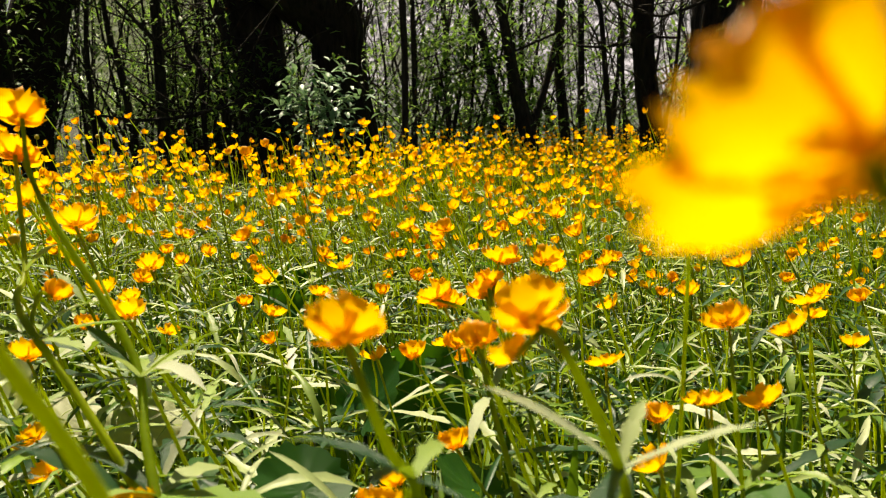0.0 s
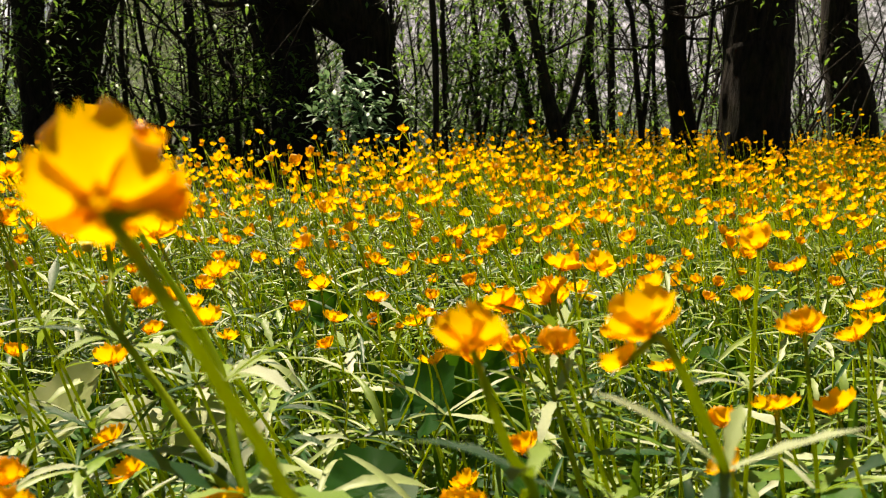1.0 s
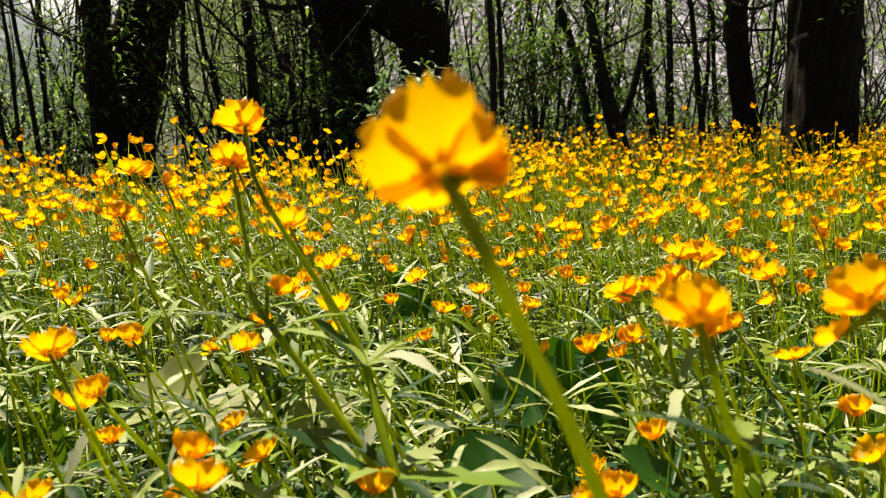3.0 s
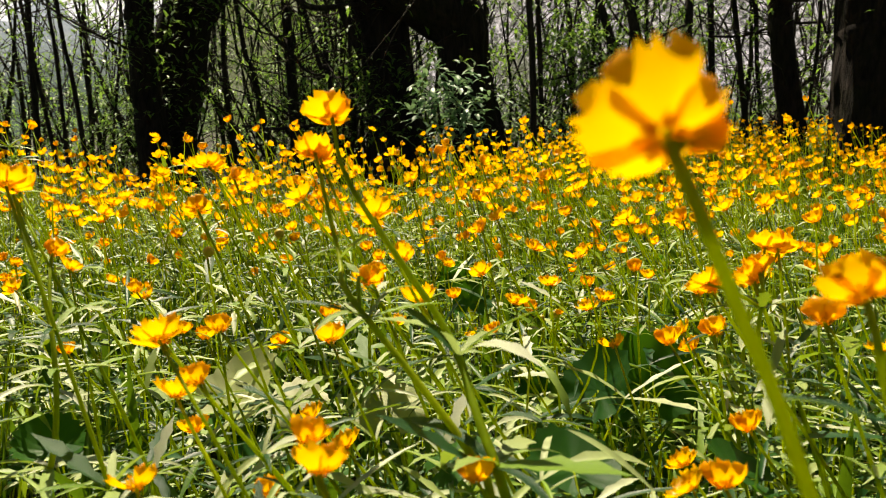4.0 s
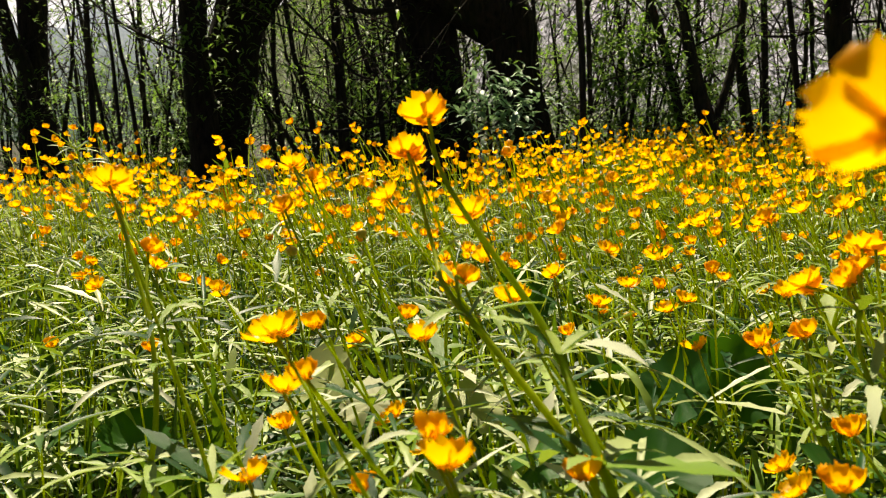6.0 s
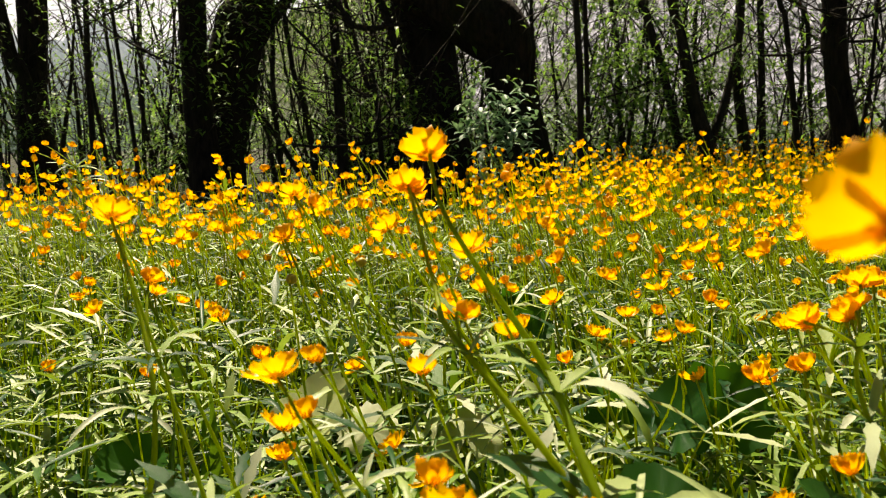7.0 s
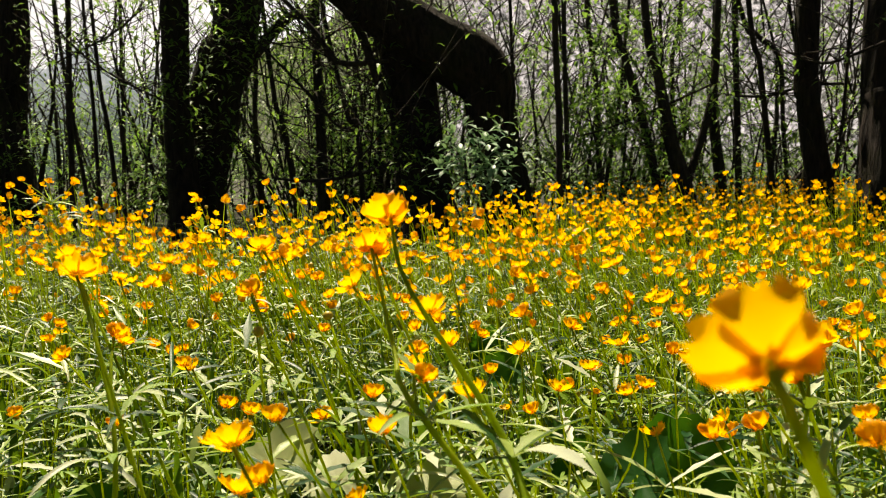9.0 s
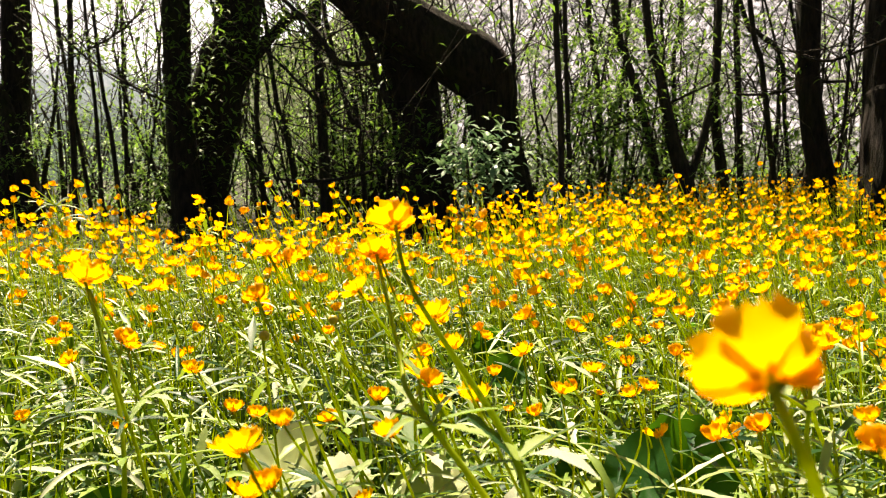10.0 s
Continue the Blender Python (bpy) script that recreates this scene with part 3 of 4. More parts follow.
# ---- tall buttercups whose stems and leaf whorls stand out ----
def grown_buttercup(label, stem, nodes, blooms, seed):
    """One buttercup along a given stem. nodes: (share of the stem, leaves, their length, how broad); blooms: (place, where it faces, how open, size, share at which its stalk leaves)."""
    own = random.Random(seed)
    foot = Vector(stem[0][:3])
    (ax, ay, az, ar), (bx, by, bz, br) = stem[1:3]
    stem = [stem[0], (ax + (ax - bx) * 0.4, ay + (ay - by) * 0.3, az - 0.035, ar), *stem[1:]]
    line = [(x - foot.x, y - foot.y, z - foot.z, r) for x, y, z, r in stem]
    ob = tagged(new("buttercup"), label, "flower", "buttercups in the meadow")
    ob.location = foot
    part("stem", mesh_of("stem", *LIB[store("last", *tube(line, 24, 8), [STEM])]), ob)
    P = curve_points(line, 101)
    for share, leaves, size, broad in nodes:
        base, first = P[int(share * 100), :3], own.uniform(0, 6.3)
        for i in range(leaves):
            a = first + 2 * math.pi * (i + own.uniform(-0.2, 0.2)) / leaves
            s = size * own.uniform(0.75, 1.25)
            m = shift_m(*base) @ turn_m("Z", a) @ turn_m("X", own.uniform(-0.05, 0.6)) @ size_m(s * broad, s, s)
            part("leaf", shared(f"leaf_{own.randrange(5)}"), ob, m)
    for place, face, opened, size, share in blooms:
        end = np.array(place) - foot
        if share < 1:
            b = P[int(share * 100)]
            knee = (b[:3] + end) * 0.5 + (P[-1, :3] - b[:3]) * 0.1
            part("stem", mesh_of("stem", *LIB[store("last", *tube([(*b[:3], 0.0011), (*knee, 0.0010), (*end, 0.0008)], 8, 6), [STEM])]), ob)
        m = np.array(Matrix.Translation(end) @ Vector(face).to_track_quat("Z", "Y").to_matrix().to_4x4()) @ turn_m("Z", own.uniform(0, 6.3)) @ size_m(size)
        flower = part("flower", shared("heart"), ob, m)
        for i in range(5):
            r = min(3, max(0, opened + own.choice((-1, 0, 0, 1))))
            pm = turn_m("Z", 2 * math.pi * i / 5 + own.uniform(-0.15, 0.15)) @ turn_m("X", own.gauss(0, 0.14)) @ turn_m("Y", own.gauss(0, 0.12)) @ size_m(own.uniform(1.1, 1.4) if size > 0.7 else 1.0, *[own.uniform(0.88, 1.1)] * 2) @ shift_m(0, 0, 0.0003 * (i % 2))
            part("petal", shared(f"petal_{r}"), flower, pm)


grown_buttercup("nodding pair of soft yellow buttercup flowers on one stem", [(0.165, 0.180, 0.0, 0.0018), (0.095, 0.155, 0.25, 0.0016), (0.0489, 0.1380, 0.3706, 0.0014), (0.0357, 0.1319, 0.4007, 0.0013), (0.0278, 0.1271, 0.4181, 0.0012), (0.0228, 0.1243, 0.4280, 0.0010)],
    [(0.35, 5, 0.045, 1.0)], [((0.0224, 0.1244, 0.4288), (-0.25, 0.85, 0.40), 0, 0.98, 1), ((0.0273, 0.1287, 0.4286), (0.5, 0.6, 0.25), 2, 0.47, 0.97), ((0.0243, 0.1333, 0.4355), (0.15, 0.5, 1.0), 3, 0.47, 0.97)], 3)
grown_buttercup("low nodding buttercup with one round flower seen from behind", [(0.160, 0.215, 0.0, 0.0018), (0.0916, 0.1969, 0.3511, 0.0014), (0.0851, 0.1939, 0.3634, 0.0013), (0.0786, 0.1890, 0.3828, 0.0011), (0.0759, 0.1881, 0.3899, 0.0009)],
    [(0.45, 4, 0.035, 1.0)], [((0.0756, 0.1883, 0.3908), (-0.2, 0.75, 0.60), 0, 0.80, 1)], 21)
grown_buttercup("low nodding buttercup with one round flower seen from behind", [(0.205, 0.225, 0.0, 0.0018), (0.1424, 0.2060, 0.3475, 0.0014), (0.1316, 0.2032, 0.3729, 0.0013), (0.1225, 0.1997, 0.3887, 0.0011), (0.1183, 0.1982, 0.3917, 0.0009)],
    [(0.45, 4, 0.035, 1.0)], [((0.1170, 0.1984, 0.3927), (-0.2, 0.75, 0.60), 0, 0.82, 1), ((0.1140, 0.2030, 0.3836), (-0.4, 0.6, 0.5), 0, 0.5, 0.95)], 22)
grown_buttercup("tall buttercup with a whorl of narrow leaves on a stout stem", [(0.012, 0.290, 0.0, 0.0026), (-0.0114, 0.3175, 0.2725, 0.0024), (-0.0269, 0.3452, 0.3012, 0.0022), (-0.0445, 0.3779, 0.3311, 0.0020), (-0.0965, 0.4058, 0.3988, 0.0013), (-0.1089, 0.4197, 0.4338, 0.0010)],
    [(0.62, 7, 0.048, 1.0), (0.40, 4, 0.050, 1.35)], [((-0.1101, 0.4194, 0.4329), (-0.2, 0.6, 0.7), 1, 1.25, 1)], 5)
grown_buttercup("tall leaning buttercup with a yellow-green leaf whorl", [(0.030, 0.300, 0.0, 0.0022), (-0.0275, 0.3322, 0.2853, 0.0020), (-0.0585, 0.3528, 0.3176, 0.0018), (-0.0919, 0.3730, 0.3503, 0.0016), (-0.1037, 0.4039, 0.3633, 0.0013), (-0.1263, 0.4444, 0.4146, 0.0010)],
    [(0.60, 6, 0.042, 1.0), (0.24, 4, 0.048, 1.35), (0.82, 3, 0.026, 1.0)], [((-0.1278, 0.4441, 0.4140), (-0.2, 0.5, 0.8), 1, 1.05, 1), ((-0.0870, 0.3944, 0.3503), (0.1, 0.7, 0.5), 2, 0.8, 0.62)], 6)
grown_buttercup("upright buttercup with wide narrow-leaved whorls", [(-0.255, 0.380, 0.0, 0.0020), (-0.2710, 0.3838, 0.2267, 0.0018), (-0.2661, 0.3926, 0.2629, 0.0017), (-0.2784, 0.4161, 0.3062, 0.0014), (-0.3004, 0.4393, 0.3456, 0.0012), (-0.3224, 0.4539, 0.3948, 0.0010)],
    [(0.42, 7, 0.046, 1.3), (0.62, 4, 0.036, 1.0)], [((-0.3224, 0.4540, 0.3958), (-0.1, 0.6, 0.7), 1, 1.1, 1), ((-0.3035, 0.4605, 0.3527), (0.1, 0.7, 0.6), 2, 0.9, 0.62)], 7)
grown_buttercup("slim buttercup with pale green leaves in a star", [(-0.140, 0.640, 0.0, 0.0018), (-0.1335, 0.6001, 0.2122, 0.0016), (-0.1400, 0.6213, 0.2543, 0.0014), (-0.1388, 0.6453, 0.3049, 0.0010)],
    [(0.62, 7, 0.055, 1.0), (0.35, 4, 0.05, 1.3)], [((-0.1388, 0.6456, 0.3067), (0, 0.7, 0.6), 1, 0.9, 1)], 8)
grown_buttercup("slim buttercup with pale green leaves in a star", [(0.020, 0.700, 0.0, 0.0018), (0.0115, 0.6876, 0.1556, 0.0016), (0.0090, 0.7182, 0.2198, 0.0014), (0.0146, 0.7347, 0.2514, 0.0010)],
    [(0.66, 7, 0.052, 1.0), (0.4, 4, 0.05, 1.3)], [((0.0146, 0.7347, 0.2514), (0, 0.3, 1.0), 3, 0.5, 1)], 9)
grown_buttercup("upright branched buttercup with leaf whorls on pale stems", [(0.165, 0.560, 0.0, 0.0020), (0.1435, 0.5793, 0.2348, 0.0016), (0.1486, 0.5978, 0.2799, 0.0014), (0.1626, 0.6158, 0.3121, 0.0010)],
    [(0.72, 7, 0.046, 1.0), (0.48, 5, 0.05, 1.0)], [((0.1618, 0.6158, 0.3133), (0, 0.4, 0.9), 1, 1.0, 1), ((0.1294, 0.5996, 0.3106), (-0.2, 0.5, 0.8), 1, 1.0, 0.72), ((0.1779, 0.6314, 0.3287), (0.2, 0.6, 0.7), 0, 1.1, 0.72)], 10)
grown_buttercup("upright branched buttercup with leaf whorls on pale stems", [(0.105, 0.420, 0.0, 0.0020), (0.1409, 0.4124, 0.2395, 0.0018), (0.1222, 0.4507, 0.3012, 0.0014), (0.1259, 0.4660, 0.3303, 0.0012), (0.1254, 0.4784, 0.3444, 0.0010)],
    [(0.55, 6, 0.044, 1.0), (0.74, 5, 0.036, 1.0)], [((0.1254, 0.4782, 0.3428), (0, 0.4, 0.9), 2, 0.9, 1), ((0.1320, 0.4909, 0.3541), (0.3, 0.5, 0.8), 0, 1.05, 0.74), ((0.0951, 0.4636, 0.3370), (-0.3, 0.5, 0.8), 0, 0.9, 0.74)], 11)
grown_buttercup("tall bushy buttercup with many small yellow heads above long narrow leaves", [(-1.075, 1.640, 0.0, 0.0024), (-1.0945, 1.5331, 0.2412, 0.0020), (-1.0980, 1.5452, 0.3316, 0.0018), (-1.1105, 1.5489, 0.3739, 0.0015), (-1.1231, 1.5547, 0.4319, 0.0010)],
    [(0.86, 8, 0.055, 1.0), (0.72, 7, 0.06, 1.0), (0.52, 6, 0.06, 1.0)], [((-1.1232, 1.5552, 0.4355), (-0.2, 0.6, 0.7), 2, 0.95, 1), ((-1.2043, 1.5387, 0.4258), (-0.3, 0.5, 0.8), 1, 0.9, 0.8), ((-1.1806, 1.5449, 0.4387), (-0.3, 0.5, 0.8), 2, 0.85, 0.86), ((-1.1623, 1.5446, 0.4119), (0, 0.6, 0.7), 2, 1.0, 0.86), ((-1.0705, 1.5650, 0.4348), (0.2, 0.6, 0.7), 1, 1.05, 0.72), ((-1.0846, 1.5585, 0.4073), (0.2, 0.5, 0.8), 2, 0.9, 0.86), ((-1.1653, 1.5370, 0.3626), (-0.2, 0.6, 0.7), 0, 1.1, 0.72)], 14)

# ---- the rest of the meadow ----
def near_path(x, y, gap):
    return y < 0.10 + gap and -0.16 - gap < x < 0.24 + gap and y > -0.25


count = 0
spread = random.Random(21)
while count < 118:
    x, y = spread.uniform(-1.5, 1.4), spread.uniform(0.55, 2.1)
    if abs(x + 0.08 * y) > 0.16 + 0.62 * y or y > meadow_edge(x):
        continue
    z = max(0.2, spread.gauss(0.315, 0.035))
    k = pick(z, spread.choice((6, 17, 27)), spread.choice((1, 1, 2, 3)))
    buttercup(k, plant_matrix(k, x, y, z, spread.uniform(-1.2, 0.9)))
    count += 1

pieces = []
spread = random.Random(5)
for n in range(6300):
    y = 0.9 + 7.2 * spread.random() ** 0.85
    x = spread.uniform(-1, 1) * (0.35 + 0.72 * y) + 0.1
    if y > meadow_edge(x) + spread.gauss(0, 0.25) or (y < 1.2 and spread.random() < 0.3):
        continue
    z = max(0.19, spread.gauss(0.315, 0.04))
    k = pick(z, spread.choice((6, 17, 27)), spread.choice((1, 2, 2, 3)))
    m = np.array(plant_matrix(k, x, y, z, spread.uniform(-1.4, 1.2)))
    plan = KINDS[k][4]
    for name, key, far, pm, parent in plan:
        q = m @ pm if parent < 0 else m @ plan[parent][3] @ pm
        if y < 1.8 or name != "leaf" or spread.random() < 0.34:
            pieces.append((far if y > 1.05 else key, q))
for n in range(2100):
    x, y = spread.gauss(0.2, 2.6), spread.gauss(0.9, 2.0)
    if (abs(x) < 0.3 + 0.7 * max(0, y) and y > -0.35) or y > meadow_edge(x):
        continue
    z = max(0.2, spread.gauss(0.31, 0.03))
    k = pick(z, 17, spread.choice((1, 2)))
    m = np.array(plant_matrix(k, x, y, z, spread.uniform(-1.4, 1.2)))
    plan = KINDS[k][4]
    pieces += [(far, m @ pm if parent < 0 else m @ plan[parent][3] @ pm) for name, key, far, pm, parent in plan]
tagged(new("buttercup_meadow", merged("buttercup_meadow", pieces)), "dense drift of yellow buttercups before the trees", "flowers", kind="stuff")


def leafy_shoot(spread, x, y, tall, far):
    """A flowerless shoot: a thin stalk with one or two whorls of narrow leaves."""
    out = []
    lean = (spread.gauss(0, 0.16), spread.gauss(0, 0.16))
    tail = "_far" if far else ""
    for share in (1.0, spread.uniform(0.45, 0.75)):
        h = tall * share
        first = spread.uniform(0, 6.3)
        n = spread.choice((3, 4, 5))
        for i in range(n):
            s = spread.uniform(0.032, 0.072)
            a = first + 2 * math.pi * (i + spread.uniform(-0.3, 0.3)) / n
            m = shift_m(x + lean[0] * h, y + lean[1] * h, h) @ turn_m("Z", a) @ turn_m("X", spread.uniform(-0.3, 0.5)) @ size_m(s * spread.uniform(0.45, 0.95), s, s)
            out.append((f"leaf_{spread.randrange(5)}{tail}", m))
    shear = np.eye(4)
    shear[0, 2], shear[1, 2], shear[0, 3], shear[1, 3] = lean[0], lean[1], x, y
    out.append(("shoot", shear @ size_m(1, 1, tall)))
    return out


# small hollows in the growth, where the broad leaves lie open to the sun
CLEAR = ((-0.16, 0.40, 0.045), (-0.19, 0.47, 0.05), (-0.24, 0.55, 0.06), (-0.26, 0.64, 0.06), (-0.29, 0.74, 0.06), (-0.21, 0.68, 0.05), (0.075, 0.60, 0.05), (0.065, 0.53, 0.04), (-0.10, 0.53, 0.05), (-0.42, 0.60, 0.06))
store("shoot", *tube([(0, 0, 0, 0.0012), (0, 0, 1, 0.0008)], 2, 4), [STEM])
pieces = []
spread = random.Random(11)
for n in range(6800):
    y = 0.12 + 2.2 * spread.random() ** 0.9
    x = spread.uniform(-1, 1) * (0.28 + 0.70 * y) - 0.05
    tall = spread.uniform(0.10, 0.26) if y > 0.35 else spread.uniform(0.04, 0.15)
    gap = noise.noise(Vector((x * 11, y * 11, 2.0))) + 0.5 * noise.noise(Vector((x * 30, y * 30, 7.0)))
    if any(math.hypot(x - cx, y - cy) < r for cx, cy, r in CLEAR):
        tall = spread.uniform(0.04, 0.10)
    if y < meadow_edge(x) + 0.3 and gap > (0.02 if x > -0.2 else -0.08):
        pieces += leafy_shoot(spread, x, y, tall, y > 0.85)
for n in range(160):
    y = 0.3 + 1.7 * spread.random()
    x = spread.uniform(-1, 1) * (0.25 + 0.68 * y) - 0.05
    for i in range(3):
        m = shift_m(x, y, spread.uniform(0.03, 0.09)) @ turn_m("Z", spread.uniform(0, 6.3)) @ turn_m("X", spread.uniform(-0.2, 0.4)) @ size_m(spread.uniform(0.14, 0.2), 0.075, 0.075)
        pieces.append(("low_leaf", m))
for n in range(2300):
    y = 1.9 + 5.2 * spread.random()
    x = spread.uniform(-1, 1) * (0.4 + 0.70 * y)
    if y < meadow_edge(x) + spread.gauss(0.2, 0.3):
        pieces += leafy_shoot(spread, x, y, spread.uniform(0.08, 0.26), True)
for n in range(5600):
    x, y = spread.gauss(0.2, 2.7), spread.gauss(0.8, 2.1)
    if (abs(x) > 0.28 + 0.66 * max(0, y) or y < -0.2) and y < meadow_edge(x):
        pieces += leafy_shoot(spread, x, y, spread.uniform(0.06, 0.2), True)
tagged(new("meadow_foliage", merged("meadow_foliage", pieces)), "glossy narrow green leaves of the meadow plants", "foliage", kind="stuff")

pieces = []
spread = random.Random(13)
for n in range(10500):
    y = -1.2 + 7.5 * spread.random() ** 1.25
    x = spread.uniform(-1, 1) * (0.5 + 0.66 * abs(y))
    if near_path(x, y, 0.06) or y > meadow_edge(x) + 0.6 or any(math.hypot(x - cx, y - cy) < r for cx, cy, r in CLEAR):
        continue
    s = spread.uniform(0.08, 0.27) if y > 0.3 else spread.uniform(0.05, 0.16)
    m = shift_m(x, y, -0.004) @ turn_m("Z", spread.uniform(0, 6.3)) @ turn_m("X", spread.uniform(0.75, 1.45)) @ size_m(s * spread.uniform(0.8, 1.6) * (0.25 / (s + 0.1)), s, s)
    pieces.append((f"grass_{spread.randrange(5)}", m))
tagged(new("grass", merged("grass", pieces)), "thin green grass blades between the buttercups", "grass", kind="stuff")

# ---- round basal leaves ----
store("stalk", *tube([(0, 0, 0, 0.0016), (0.02, 0, 0.55, 0.0014), (0, 0, 1, 0.0012)], 4, 5), [STEM])


def round_leaf(x, y, z, size, turn, tilt, kind=0, tail=""):
    """A scalloped round leaf whose middle is at x, y, z on its own stalk."""
    ob = tagged(new("round_leaf"), "scalloped leaf low among the stems, sun glare painted in as pale colour" if tail else "broad scalloped green basal leaf on a stalk", "leaf", "round leaves low in the meadow")
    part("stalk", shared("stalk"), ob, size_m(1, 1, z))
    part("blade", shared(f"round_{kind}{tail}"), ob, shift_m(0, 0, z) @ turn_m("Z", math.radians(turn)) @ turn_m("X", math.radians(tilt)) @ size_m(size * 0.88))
    ob.matrix_basis = Matrix.Translation((x, y, 0))


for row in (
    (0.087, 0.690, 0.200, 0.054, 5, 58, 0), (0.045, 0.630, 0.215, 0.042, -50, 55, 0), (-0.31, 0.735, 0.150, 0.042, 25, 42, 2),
    (-0.142, 0.79, 0.147, 0.034, 15, 32, 1), (-0.268, 0.650, 0.192, 0.054, -35, 42, 0, "_lit"), (-0.115, 0.572, 0.215, 0.034, 10, 34, 1, "_lit"), (-0.456, 0.645, 0.132, 0.042, 20, 25, 1),
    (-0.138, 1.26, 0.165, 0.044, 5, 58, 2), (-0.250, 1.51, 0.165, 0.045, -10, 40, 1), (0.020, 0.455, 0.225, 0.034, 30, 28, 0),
    (-0.052, 0.455, 0.230, 0.030, -70, 25, 1), (-0.004, 0.84, 0.160, 0.040, 60, 35, 0), (-0.225, 0.690, 0.172, 0.036, 20, 34, 1, "_lit"),
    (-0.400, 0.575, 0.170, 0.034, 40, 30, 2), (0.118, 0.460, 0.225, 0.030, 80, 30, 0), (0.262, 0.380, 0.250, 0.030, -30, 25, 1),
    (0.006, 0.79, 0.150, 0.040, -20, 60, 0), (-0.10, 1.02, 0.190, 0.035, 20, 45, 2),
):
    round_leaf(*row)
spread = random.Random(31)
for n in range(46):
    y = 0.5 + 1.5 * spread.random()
    round_leaf(spread.uniform(-1, 1) * (0.15 + 0.6 * y) - 0.05, y, spread.uniform(0.06, 0.17), spread.uniform(0.025, 0.045), spread.uniform(0, 360), spread.uniform(-15, 40), spread.randrange(3), spread.choice(("", "", "_lit")))

# ---- trees ----
blade_piece("tree_leaf", 2, 40, 0.18, 0.0, 0.3, WOODLEAF, 0.2)
blade_piece("silver_leaf", 3, 30, 0.2, 0.0, 0.3, SILVER, 0.2)


def bark_mesh(name, pts, sides, rough, mat, step=0.05):
    length = sum(math.dist(a[:3], b[:3]) for a, b in zip(pts, pts[1:]))
    n = max(4, int(length / step))
    V, F = tube(pts, n, sides, rough, seed=pts[0][0] * 7.3)
    return mesh_of(name, *LIB[store("last", V, F, [mat])])


def spray(spread, places, size, key="tree_leaf"):
    """Leaves at the given places, spread out to their tips."""
    out = []
    for p in places:
        m = shift_m(*p) @ turn_m("Z", spread.uniform(0, 6.3)) @ turn_m("X", spread.uniform(-0.7, 0.9)) @ size_m(size * spread.uniform(0.6, 1.3))
        out.append((key, m))
    return out


def twigs(spread, line, count, reach, thick, leaves, low=0.1, high=0.98, rise=0.6):
    """Twigs off a trunk's line: a tube each, and places for leaves along them."""
    P = curve_points(line, 60)
    made, spots = [], []
    for n in range(count):
        b = P[int(59 * spread.uniform(low, high))]
        a = spread.uniform(0, 2 * math.pi)
        far = reach * spread.uniform(0.4, 1.2)
        way = Vector((math.cos(a), math.sin(a), spread.gauss(rise, 0.35)))
        e = Vector(b[:3]) + way * far
        k = Vector(b[:3]) + way * far * 0.5 + Vector((spread.gauss(0, 0.08), spread.gauss(0, 0.08), spread.gauss(-0.02, 0.07))) * far
        q = [(*b[:3], thick), (*k, thick * 0.75), (*e, thick * 0.3)]
        made.append(tube(q, 6, 4))
        C = curve_points(q, 12)
        for _ in range(leaves):
            c = C[spread.randrange(3, 12)]
            spots.append(c[:3] + np.array([spread.gauss(0, 0.025) for _ in range(3)]))
    return made, spots


def tree(name, label, lines, seed, twig=(0, 0, 0, 0), leaf=0.045, sides=20, rough=0.16, branches=(), clumps=(), material=BARK, key="tree_leaf", group="", low=0.1):
    """A tree: one mesh a trunk or branch, joined thin twigs, and a crown of separate small leaves. Clumps above 4 m are
    unseen, added to cast shade.
    """
    spread = random.Random(seed)
    ob = tagged(new(name), label, "tree" if name != "shrub" else "shrub", group)
    for i, line in enumerate(lines):
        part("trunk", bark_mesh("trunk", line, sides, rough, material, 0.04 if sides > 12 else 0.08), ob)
    for line in branches:
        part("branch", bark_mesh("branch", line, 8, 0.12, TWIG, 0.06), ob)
    count, reach, thick, leaves = twig
    spots = []
    if count:
        for line in [*lines, *branches]:
            made, s = twigs(spread, line, count, reach, thick, leaves, low)
            spots += s
            for tv, tf in made:
                part("twig", mesh_of("twig", *LIB[store("last", tv, tf, [TWIG])]), ob)
    for (cx, cy, cz), r, n in clumps:
        for _ in range(n):
            spots.append((cx + spread.gauss(0, r), cy + spread.gauss(0, r * 0.7), cz + spread.gauss(0, r * 0.8)))
    if spots:
        part("crown", merged("crown", spray(spread, spots, leaf, key)), ob)
    return ob


